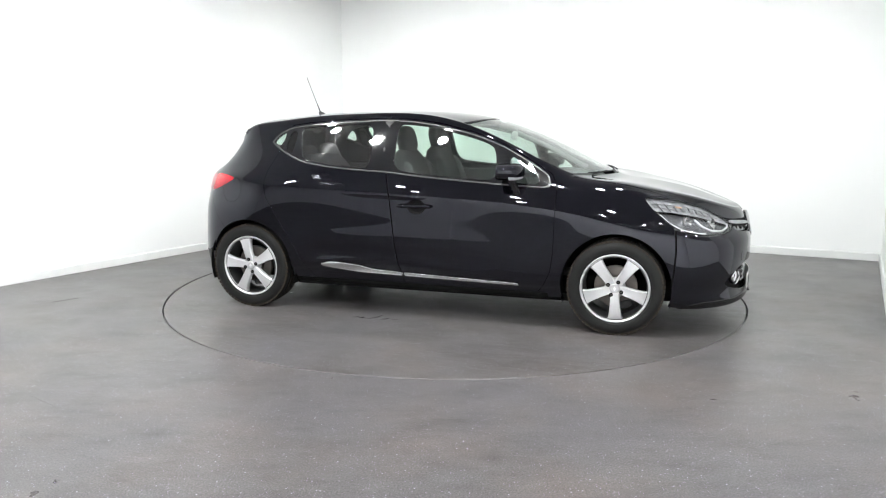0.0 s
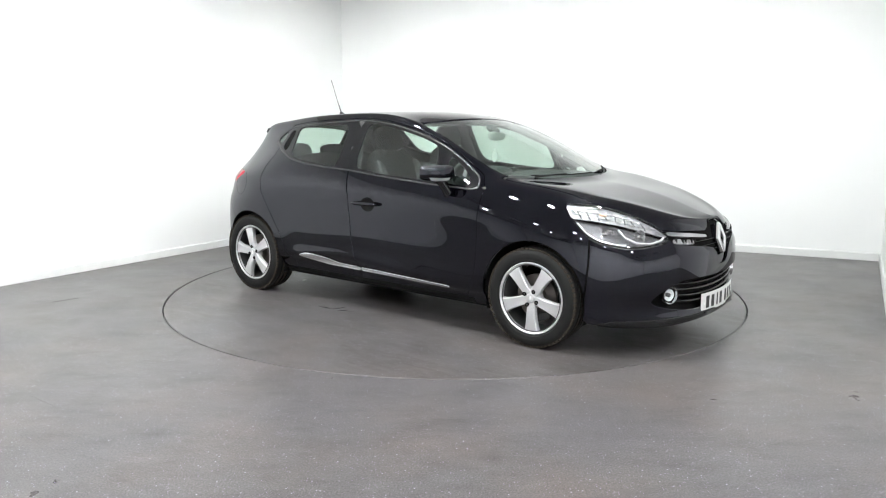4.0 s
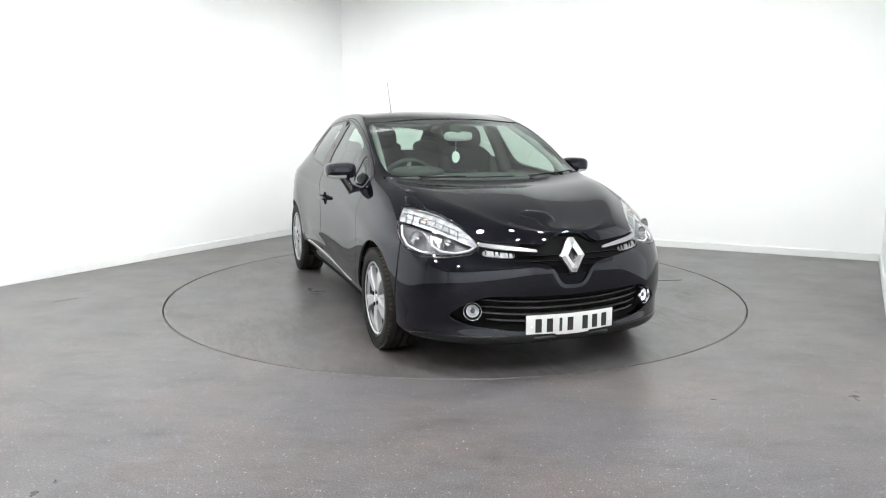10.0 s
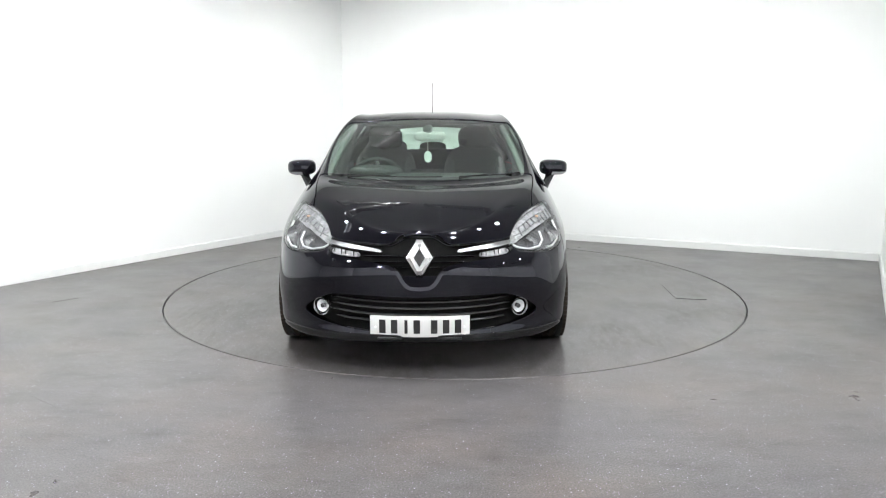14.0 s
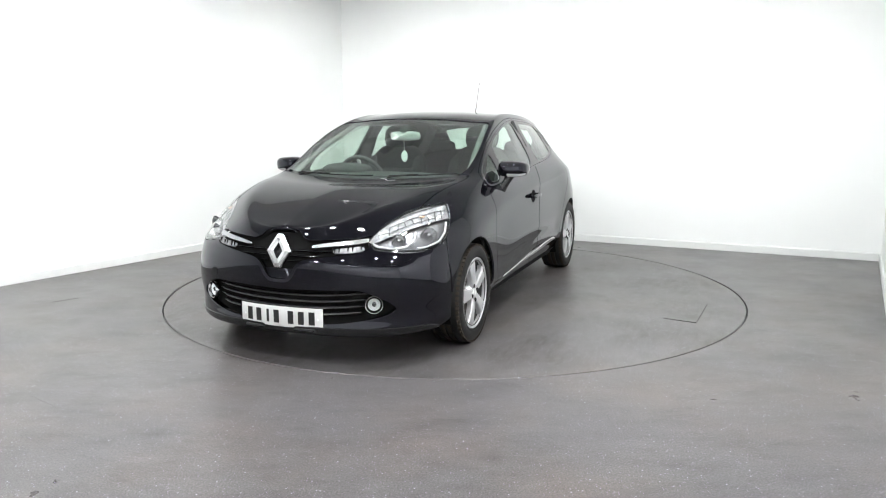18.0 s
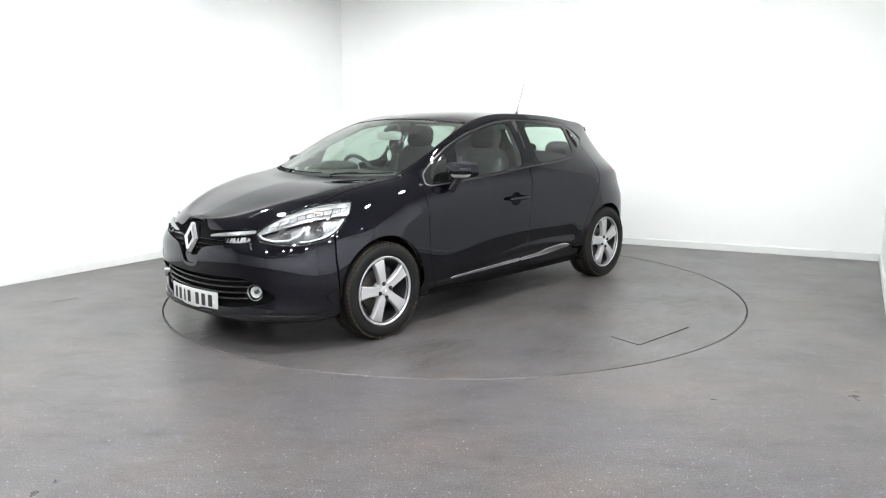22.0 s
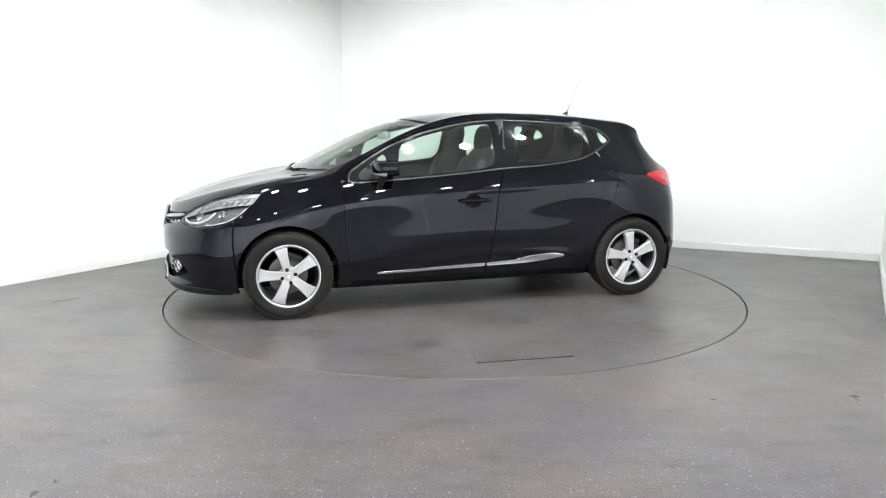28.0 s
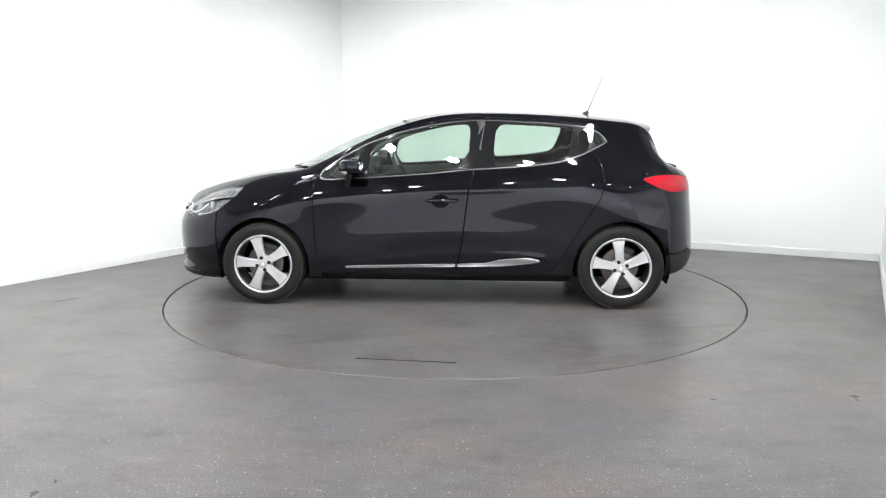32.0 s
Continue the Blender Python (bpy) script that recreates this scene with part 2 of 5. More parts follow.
# ---- the studio ----
CORNER_A = Vector((-1.40, 3.72, 0))
CORNER_B = Vector((4.08, 1.165, 0))
LEFT_END = Vector((-6.9, -5.10, 0))
RIGHT_END = Vector((2.85, -1.17, 0))
HALL = [RIGHT_END, Vector((6.3, -3.2, 0)), Vector((4.6, -8.6, 0)), Vector((-5.0, -8.6, 0)), LEFT_END]
CEIL = 3.08
RADIUS = 2.209


def wall(name, a, b, material, height=CEIL, skirting=True, label=""):
    """A wall 0.12 m thick whose inner face runs from a to b, the room on its right hand going from a to b."""
    d = (b - a).normalized()
    out = Vector((-d.y, d.x, 0))
    bm = bmesh.new()
    q = [a, b, b + out * 0.12, a + out * 0.12]
    lo = [bm.verts.new(v) for v in q]
    hi = [bm.verts.new(v + Vector((0, 0, height))) for v in q]
    for k in range(4):
        bm.faces.new((lo[k], lo[(k + 1) % 4], hi[(k + 1) % 4], hi[k]))
    bm.faces.new(lo[::-1])
    bm.faces.new(hi)
    bmesh.ops.recalc_face_normals(bm, faces=list(bm.faces))
    ob = tagged(part(name, bm, material, None), label, "wall", kind="structure")
    if skirting:
        sk = bmesh.new()
        prof = [(0.0, 0.0), (0.014, 0.0), (0.014, 0.066), (0.008, 0.074), (0.0, 0.076)]
        ends = [[sk.verts.new(p - out * o + Vector((0, 0, z)) - out * 0.002) for o, z in prof] for p in (a + d * 0.016, b - d * 0.016)]
        for k in range(len(prof) - 1):
            sk.faces.new((ends[0][k], ends[0][k + 1], ends[1][k + 1], ends[1][k]))
        sk.faces.new(ends[0])
        sk.faces.new(ends[1][::-1])
        bmesh.ops.recalc_face_normals(sk, faces=list(sk.faces))
        tagged(part("baseboard", sk, M["skirt"], None), "white gloss skirting board along the studio wall", "skirting board", kind="structure")
    return ob


def ring_floor():
    """The floor round the turntable: one sheet with a round hole and its rim."""
    bm = bmesh.new()
    n = 160
    radii = (RADIUS + 0.010, 2.6, 3.6, 5.5, 9.0)
    rings = []
    for r in radii:
        rings.append([bm.verts.new((r * math.cos(2 * math.pi * k / n), r * math.sin(2 * math.pi * k / n) - (0.9 if r > 5 else 0.0), 0)) for k in range(n)])
    rim = [bm.verts.new((v.co.x, v.co.y, -0.03)) for v in rings[0]]
    for a, b in zip([rim] + rings, rings):
        for k in range(n):
            bm.faces.new((a[k], b[k], b[(k + 1) % n], a[(k + 1) % n]))
    bmesh.ops.recalc_face_normals(bm, faces=list(bm.faces))
    for f in bm.faces:
        if f.normal.z < -0.5:
            f.normal_flip()
    tagged(part("floor", bm, M["floor"], None), "dark grey-brown safety vinyl floor, scuffed and speckled", "floor", kind="structure")
    pit = lathe([(RADIUS + 0.03, 0), (RADIUS + 0.03, 0.002), (0.001, 0.002)], 96, m=pose(0, 0, -0.032, 90))
    tagged(part("floor_pit", pit, M["gap"], None), "dark pit under the turntable", "pit", kind="structure")


def strip_on(path, width, z, into):
    """A flat strip along a line of (x, y) points."""
    for (x0, y0), (x1, y1) in zip(path, path[1:]):
        d = Vector((x1 - x0, y1 - y0, 0)).normalized()
        s = Vector((-d.y, d.x, 0)) * width / 2
        a, b = Vector((x0, y0, z)), Vector((x1, y1, z))
        into.faces.new([into.verts.new(v) for v in (a - s, b - s, b + s, a + s)])


def build_studio():
    wall("wall_left", LEFT_END, CORNER_A, M["wall"], label="plain white painted studio wall")
    wall("wall_right", CORNER_A, CORNER_B, M["wall"], label="plain white painted studio wall meeting a second at a corner")
    wall("wall_side", CORNER_B, RIGHT_END, M["wall"], label="short white studio wall beside the entrance")
    for i, (a, b) in enumerate(zip(HALL, HALL[1:])):
        wall("wall_hall_%d" % (i + 1), a, b, M["dark_wall"], skirting=False, label="plain pale wall at the open end of the studio")
    ring_floor()
    bm = bmesh.new()
    outline = [LEFT_END, CORNER_A, CORNER_B, RIGHT_END] + HALL[1:-1]
    c = Vector((0, -2.0, 0))
    out = [v + (v - c).normalized() * 0.2 for v in outline]
    lo = [bm.verts.new((v.x, v.y, CEIL)) for v in out]
    hi = [bm.verts.new((v.x, v.y, CEIL + 0.15)) for v in out]
    bm.faces.new(lo)
    bm.faces.new(hi[::-1])
    for k in range(len(lo)):
        bm.faces.new((lo[k], lo[(k + 1) % len(lo)], hi[(k + 1) % len(lo)], hi[k]))
    bmesh.ops.recalc_face_normals(bm, faces=list(bm.faces))
    tagged(part("ceiling", bm, M["ceiling"], None), "off-white studio ceiling with rows of round lamps", "ceiling", kind="structure")
    seams = bmesh.new()
    strip_on([(-2.99, -0.545), (-2.855, -0.405)], 0.012, 0.002, seams)
    strip_on([(-2.07, -2.48), (-1.89, -2.61)], 0.0015, 0.002, seams)
    tagged(part("floor_seam", seams, M["scar"], None), "short dark open joints in the vinyl floor", "floor joint", kind="structure")


def downlight():
    """A round LED lamp set flush in the ceiling."""
    e = new("ceiling_light")
    part("frame", lathe([(LAMP_R + 0.001, -0.004), (LAMP_R + 0.001, -0.012), (LAMP_R + 0.016, -0.010), (LAMP_R + 0.019, 0.0)], 28, m=pose(0, 0, 0, 90)), M["lamp_frame"], e)
    part("diffuser", lathe([(0.001, -0.008), (LAMP_R, -0.008)], 20, m=pose(0, 0, 0, 90)), M["panel"], e)
    return tagged(e, "round white ceiling lamp with a glowing diffuser", "ceiling light", "ceiling lights")


LAMP_R = 0.064
LAMP_RING = 1.95
LAMP_STEP = 1.4


def wall_fill_lamp(glow):
    """An added, unseen ceiling fill lamp: a grey housing open towards -y hides its glow from the car, its glowing face
    tilted down and out.
    """
    e = new("wall_fill_light")
    tilt = pose(0, 0, 0, 38)
    shell = bmesh.new()
    for size, at in (((0.62, 0.012, 0.16), (0, 0.085, 0)), ((0.62, 0.17, 0.012), (0, 0.006, 0.074)), ((0.62, 0.13, 0.012), (0, 0.026, -0.074)), ((0.012, 0.17, 0.16), (0.304, 0.006, 0)), ((0.012, 0.17, 0.16), (-0.304, 0.006, 0))):
        box(size, at, 0.003, 1, into=shell)
    shell.transform(Matrix.Translation((0, 0, -0.13)) @ tilt)
    part("housing", shell, M["lamp_housing"], e)
    part("diffuser", box((0.58, 0.008, 0.12), (0, 0.045, 0), m=Matrix.Translation((0, 0, -0.13)) @ tilt), glow, e)
    part("bracket", box((0.05, 0.05, 0.07), (0, 0.07, -0.035), 0.004, 1), M["lamp_housing"], e)
    return tagged(e, "added hooded grey ceiling fill lamp, unseen, turned to the wall", "flood light", "ceiling flood lights")


def build_lamps():
    """Ceiling lamps: half a ring over the open side of the turntable, a grid over the hall, and hooded fill floods
    added to brighten the walls.
    """
    spots = [Vector((-0.2 + LAMP_RING * math.cos(radians(a)), -0.1 + LAMP_RING * math.sin(radians(a)), 0)) for a in range(-162, -20, 23)]
    grid = pose(0, 0, 0, 0, 0, -25)
    for row in range(-7, 3):
        for c in range(-6, 6):
            at = grid @ Vector((LAMP_STEP * (c + 0.5), LAMP_STEP * (row + 0.1), 0))
            if -5.3 < at.y < -2.75 and -4.2 < at.x < 4.0:
                spots.append(at)
    first = None
    for at in spots:
        m = pose(at.x, at.y, CEIL - 0.001)
        if first is None:
            first = downlight()
            first.matrix_basis = m
        else:
            copy_thing(first, m)
    # added fill floods: wall run, places along it, glow
    runs = [(LEFT_END, CORNER_A, (0.30, 0.44, 0.57, 0.69, 0.80), M["flood"]), (CORNER_A, CORNER_B, (0.22, 0.42, 0.62, 0.82), M["flood"]),
            (HALL[1], HALL[2], (0.25, 0.50, 0.75), M["hall_fill"]), (HALL[2], HALL[3], (0.12, 0.23, 0.34, 0.45, 0.56, 0.67, 0.78, 0.89), M["hall_fill"])]
    for a, b, shares, glow in runs:
        d = (b - a).normalized()
        out = Vector((-d.y, d.x, 0))
        first = None
        for k in shares:
            at = a.lerp(b, k) - out * 2.0
            m = pose(at.x, at.y, CEIL, 0, 0, math.degrees(math.atan2(out.y, out.x)) + 90)
            if first is None:
                first = wall_fill_lamp(glow)
                first.matrix_basis = m
            else:
                copy_thing(first, m)


def paper_scrap(x, y, turn):
    e = part("paper_scrap", slab([(-0.017, -0.005), (0.016, -0.007), (0.018, 0.004), (-0.012, 0.007)], 0.002, 0.0005, m=pose(x, y, 0.003, 0, 0, turn) @ pose(0, 0, 0, -90)), M["paper"], None)
    return tagged(e, "small white scrap of paper lying on the turntable", "paper scrap", "paper scraps")


def build_turntable():
    e = new("turntable")
    bm = lathe([(0.001, 0.0), (1.0, 0.0), (RADIUS - 0.004, 0.0), (RADIUS, -0.004), (RADIUS, -0.028), (0.001, -0.028)], 160, m=pose(0, 0, 0, 90), angle=8)
    part("deck", bm, M["disc"], e)
    # a loose inspection flap in the vinyl near the rim, standing a few millimetres proud
    corners = ((-0.06, 1.705, 0.0025), (0.395, 1.68, 0.003), (0.447, 1.898, 0.0045), (-0.125, 1.942, 0.006))
    flap = bmesh.new()
    top = [flap.verts.new(c) for c in corners]
    flap.faces.new(top)
    bmesh.ops.recalc_face_normals(flap, faces=list(flap.faces))
    if flap.faces[0].normal.z < 0:
        flap.faces[0].normal_flip()
    flap_ob = part("flap", flap, M["disc"], e, "square flap cut in the vinyl")
    # side faces in a dark colour, which puts in the shadow along the flap
    edge = bmesh.new()
    for (x0, y0, z0), (x1, y1, z1) in zip(corners, corners[1:] + corners[:1]):
        edge.faces.new([edge.verts.new(c) for c in ((x0, y0, 0.0003), (x1, y1, 0.0003), (x1, y1, z1), (x0, y0, z0))])
    part("flap_edge_shadow", edge, M["scar"], flap_ob, "flap edge darkened for its shadow")
    # dark rubber scuffs
    rng = random.Random(7)
    for k in range(7):
        x, y = -0.38 + 0.045 * k + rng.uniform(-0.02, 0.02), -1.09 + rng.uniform(-0.03, 0.03)
        scuff = bmesh.new()
        a = rng.uniform(-0.4, 0.6)
        n = rng.uniform(0.02, 0.06)
        strip_on([(x, y), (x + n * math.cos(a), y + n * math.sin(a)), (x + 2 * n * math.cos(a + 0.5), y + 2 * n * math.sin(a + 0.5))], rng.uniform(0.006, 0.016), 0.0012, scuff)
        part("scuff", scuff, M["scar"], e, "dark rubber scuff mark")
    return tagged(e, "round turntable covered in dark speckled vinyl, flush with the floor", "turntable")
# ---- body surface ----
# Design lines of the body, front to rear, one point a station: x forward, y to the side, z up.
LINES = {
    "tuck": "2.04,0,0.175 2.01,0.3,0.172 1.91,0.54,0.17 1.75,0.69,0.172 1.6,0.73,0.18 1.29,0.74,0.19 0.92,0.72,0.185 0.55,0.71,0.18 0.1,0.71,0.18 -0.25,0.71,0.185 -0.7,0.71,0.19 -1,0.71,0.2 -1.29,0.71,0.2 -1.55,0.7,0.215 -1.68,0.61,0.22 -1.78,0.42,0.22 -1.8,0.21,0.22 -1.81,0,0.22",
    "low": "2.125,0,0.205 2.095,0.3,0.2 1.995,0.57,0.195 1.82,0.74,0.2 1.63,0.815,0.205 1.29,0.82,0.21 0.92,0.8,0.205 0.55,0.79,0.2 0.1,0.79,0.2 -0.25,0.79,0.205 -0.7,0.79,0.21 -1,0.79,0.22 -1.29,0.8,0.22 -1.55,0.782,0.24 -1.705,0.705,0.25 -1.825,0.5,0.25 -1.87,0.24,0.25 -1.88,0,0.25",
    "sill": "2.115,0,0.29 2.085,0.3,0.285 1.985,0.575,0.28 1.815,0.75,0.285 1.63,0.828,0.29 1.29,0.85,0.29 0.92,0.822,0.265 0.55,0.812,0.262 0.1,0.806,0.28 -0.25,0.806,0.295 -0.7,0.812,0.295 -1,0.825,0.285 -1.29,0.85,0.3 -1.55,0.817,0.32 -1.705,0.732,0.33 -1.85,0.525,0.33 -1.9,0.25,0.33 -1.905,0,0.33",
    "crease": "2.12,0,0.4 2.1,0.3,0.4 1.997,0.585,0.39 1.822,0.764,0.39 1.62,0.838,0.4 1.29,0.866,0.4 0.92,0.855,0.315 0.55,0.861,0.343 0.1,0.861,0.392 -0.25,0.861,0.415 -0.7,0.861,0.387 -1,0.859,0.355 -1.29,0.868,0.4 -1.55,0.832,0.42 -1.705,0.75,0.42 -1.85,0.535,0.42 -1.905,0.25,0.42 -1.91,0,0.42",
    "mid": "2.125,0,0.53 2.102,0.305,0.53 1.997,0.59,0.52 1.817,0.759,0.52 1.6,0.833,0.54 1.29,0.87,0.58 0.92,0.858,0.52 0.55,0.861,0.54 0.1,0.862,0.56 -0.25,0.861,0.57 -0.7,0.857,0.57 -1,0.862,0.64 -1.29,0.874,0.66 -1.55,0.832,0.66 -1.695,0.748,0.66 -1.83,0.535,0.66 -1.89,0.25,0.66 -1.895,0,0.66",
    "upper": "2.118,0,0.6 2.092,0.302,0.595 1.984,0.577,0.59 1.799,0.752,0.6 1.585,0.822,0.64 1.29,0.86,0.7 0.91,0.856,0.7 0.55,0.855,0.715 0.1,0.855,0.73 -0.25,0.855,0.74 -0.7,0.855,0.75 -1.03,0.866,0.77 -1.29,0.864,0.79 -1.55,0.8,0.78 -1.695,0.714,0.765 -1.825,0.515,0.755 -1.876,0.245,0.755 -1.88,0,0.755",
    "shoulder": "2.1,0,0.67 2.06,0.3,0.66 1.95,0.56,0.655 1.76,0.735,0.68 1.57,0.785,0.74 1.29,0.82,0.79 0.9,0.85,0.8 0.55,0.85,0.812 0.1,0.85,0.834 -0.25,0.85,0.846 -0.7,0.85,0.858 -1.05,0.852,0.895 -1.29,0.828,0.91 -1.55,0.77,0.9 -1.7,0.665,0.86 -1.83,0.48,0.85 -1.86,0.24,0.85 -1.865,0,0.85",
    "belt": "2.07,0,0.735 2.03,0.29,0.722 1.9,0.5,0.732 1.71,0.63,0.79 1.55,0.69,0.845 1.29,0.735,0.9 0.92,0.775,0.93 0.55,0.8,0.942 0.1,0.8,0.968 -0.25,0.8,0.99 -0.7,0.79,1.02 -1.05,0.762,1.05 -1.29,0.715,1.04 -1.55,0.655,1 -1.685,0.58,0.97 -1.79,0.45,0.96 -1.81,0.22,0.955 -1.815,0,0.955",
    "rail": "2.06,0,0.75 1.995,0.26,0.765 1.83,0.42,0.818 1.63,0.54,0.872 1.46,0.6,0.908 1.22,0.65,0.955 0.93,0.69,0.99 0.55,0.675,1.168 0.1,0.622,1.303 -0.25,0.59,1.336 -0.7,0.58,1.326 -1.05,0.565,1.296 -1.29,0.54,1.265 -1.5,0.505,1.22 -1.58,0.465,1.08 -1.69,0.38,1 -1.785,0.2,0.975 -1.8,0,0.97",
    "edge": "2.055,0,0.755 1.985,0.22,0.768 1.82,0.35,0.825 1.64,0.44,0.876 1.475,0.49,0.913 1.26,0.52,0.951 0.985,0.615,0.991 0.58,0.625,1.193 0.13,0.555,1.352 -0.25,0.515,1.383 -0.7,0.505,1.376 -1.05,0.495,1.352 -1.29,0.48,1.324 -1.51,0.46,1.28 -1.59,0.42,1.1 -1.7,0.3,1.005 -1.793,0.15,0.975 -1.803,0,0.969",
    "inner": "2.05,0,0.76 1.975,0.12,0.777 1.83,0.2,0.826 1.67,0.26,0.873 1.51,0.28,0.907 1.32,0.29,0.94 1.13,0.33,0.981 0.69,0.35,1.203 0.19,0.31,1.368 -0.24,0.3,1.398 -0.7,0.295,1.392 -1.05,0.29,1.373 -1.29,0.28,1.346 -1.52,0.27,1.305 -1.6,0.24,1.12 -1.705,0.17,1.01 -1.797,0.08,0.975 -1.805,0,0.968",
    "centre": "2.045,0,0.765 1.965,0,0.784 1.84,0,0.831 1.7,0,0.876 1.55,0,0.909 1.36,0,0.937 1.19,0,0.976 0.73,0,1.214 0.22,0,1.376 -0.23,0,1.405 -0.7,0,1.399 -1.05,0,1.38 -1.29,0,1.354 -1.53,0,1.312 -1.605,0,1.13 -1.71,0,1.012 -1.8,0,0.975 -1.807,0,0.967",
}
NAMES = list(LINES)
# place of each line in the height coordinate v
HEIGHTS = (0, 1, 2, 3, 4, 4.5, 5, 6, 7, 8, 9, 10)
NU, NV = 12, 9


def spline(keys, n):
    """Natural cubic spline through the rows of keys, n samples a span."""
    k = len(keys)
    a = np.zeros((k, k))
    b = np.zeros_like(keys)
    a[0, 0] = a[-1, -1] = 1
    for i in range(1, k - 1):
        a[i, i - 1:i + 2] = 1, 4, 1
        b[i] = 6 * (keys[i - 1] - 2 * keys[i] + keys[i + 1])
    m = np.linalg.solve(a, b)
    out = []
    for i in range(k - 1):
        for j in range(n if i < k - 2 else n + 1):
            t = j / n
            s = 1 - t
            out.append(s * keys[i] + t * keys[i + 1] + ((s ** 3 - s) * m[i] + (t ** 3 - t) * m[i + 1]) / 6)
    return np.array(out)


def soften(g, sigma, axis, odd):
    """Gaussian smoothing of a grid along one axis; past its ends it goes on mirrored in y (odd) or straight."""
    r = int(3 * sigma)
    w = np.exp(-0.5 * (np.arange(-r, r + 1) / sigma) ** 2)
    w /= w.sum()
    g = np.moveaxis(g, axis, 0)
    flip = np.array([1, -1, 1])
    if odd:
        pre, post = g[1:r + 1][::-1] * flip, g[-r - 1:-1][::-1] * flip
    else:
        pre, post = 2 * g[0] - g[1:r + 1][::-1], 2 * g[-1] - g[-r - 1:-1][::-1]
    p = np.concatenate([pre, g, post])
    out = sum(w[k] * p[k:k + len(g)] for k in range(2 * r + 1))
    return np.moveaxis(out, 0, axis)


def body_grid():
    """Points and normals of the left half of the body, as grids [along, up, 3]."""
    rows = [np.array([[float(c) for c in q.split(",")] for q in LINES[n].split()]) for n in NAMES]
    along = np.stack([spline(r, NU) for r in rows], 1)
    along = soften(along, 4.5, 0, True)
    g = np.stack([spline(s, NV) for s in along], 0)
    g = soften(g, 1.9, 1, False)
    # the shoulder crease that runs along the doors into the tail lamp
    u = np.arange(g.shape[0]) / NU
    v = np.interp(np.arange(g.shape[1]) / NV, np.arange(len(HEIGHTS)), HEIGHTS)
    along = np.clip((u - 6.6) / 2.0, 0, 1) * np.clip((14.6 - u) / 1.0, 0, 1)
    g[:, :, 1] += 0.0045 * along[:, None] * np.exp(-np.abs(v - 5.0) / 0.25)[None]
    # the hollow low on the doors, with a lip below it
    low = np.clip((u - 6.35) / 1.6, 0, 1) * np.clip((10.75 - u) / 0.7, 0, 1)
    low = low * low * (3 - 2 * low)
    g[:, :, 1] += low[:, None] * (0.0095 * np.exp(-((v - 2.70) / 0.27) ** 2) - 0.0085 * np.exp(-((v - 3.30) / 0.36) ** 2))[None]
    g[:, -1, 1] = 0
    g[0, :, 1] = g[-1, :, 1] = 0
    full = np.concatenate([g, (g * np.array([1, -1, 1]))[:, -2::-1]], 1)
    du, dv = np.gradient(full, axis=0), np.gradient(full, axis=1)
    n = np.cross(du, dv)
    n /= np.linalg.norm(n, axis=2)[:, :, None] + 1e-12
    n = n[:, :g.shape[1]]
    n[0], n[-1] = n[0] * np.array([1, 0, 1]), n[-1] * np.array([1, 0, 1])
    n /= np.linalg.norm(n, axis=2)[:, :, None] + 1e-12
    return g, n
# ---- end of body surface ----


# ---- cutting the body surface into panels ----
class Skin:
    """A piece of the body surface: rows of x, y, z, u, v, nx, ny, nz and faces."""

    def __init__(self, rows, faces):
        self.rows, self.faces = rows, faces

    def tidy(self):
        used = sorted({i for f in self.faces for i in f})
        to = {k: i for i, k in enumerate(used)}
        return Skin(self.rows[used] if used else self.rows[:0], [tuple(to[i] for i in f) for f in self.faces])

    def below(self, s):
        """The part where the field s, one value a row, is under 0."""
        faces, extra, made = [], [], {}
        n = len(self.rows)
        neg = s < 0
        for f in self.faces:
            k = sum(bool(neg[i]) for i in f)
            if k == len(f):
                faces.append(f)
            elif k:
                out = []
                for a, b in zip(f, f[1:] + f[:1]):
                    if neg[a]:
                        out.append(a)
                    if neg[a] != neg[b]:
                        key = (min(a, b), max(a, b))
                        if key not in made:
                            t = s[key[0]] / (s[key[0]] - s[key[1]])
                            extra.append(self.rows[key[0]] * (1 - t) + self.rows[key[1]] * t)
                            made[key] = n + len(extra) - 1
                        out.append(made[key])
                if len(out) > 2:
                    faces.append(tuple(out))
        rows = np.concatenate([self.rows, np.array(extra).reshape(-1, 8)]) if extra else self.rows
        return Skin(rows, faces).tidy()

    def split(self, field, gap=0.0):
        s = field(self.rows)
        return self.below(s + gap), self.below(gap - s)


def body_skin():
    g, n = body_grid()
    a, b = g.shape[:2]
    u, v = np.meshgrid(np.arange(a) / NU, np.interp(np.arange(b) / NV, np.arange(len(HEIGHTS)), HEIGHTS), indexing="ij")
    rows = np.concatenate([g, u[..., None], v[..., None], n], 2).reshape(-1, 8)
    faces = []
    for i in range(a - 1):
        for j in range(b - 1):
            faces.append((i * b + j, (i + 1) * b + j, (i + 1) * b + j + 1, i * b + j + 1))
    return Skin(rows, faces)


def polygon(text):
    return np.array([[float(c) for c in q.split(",")] for q in text.split()])


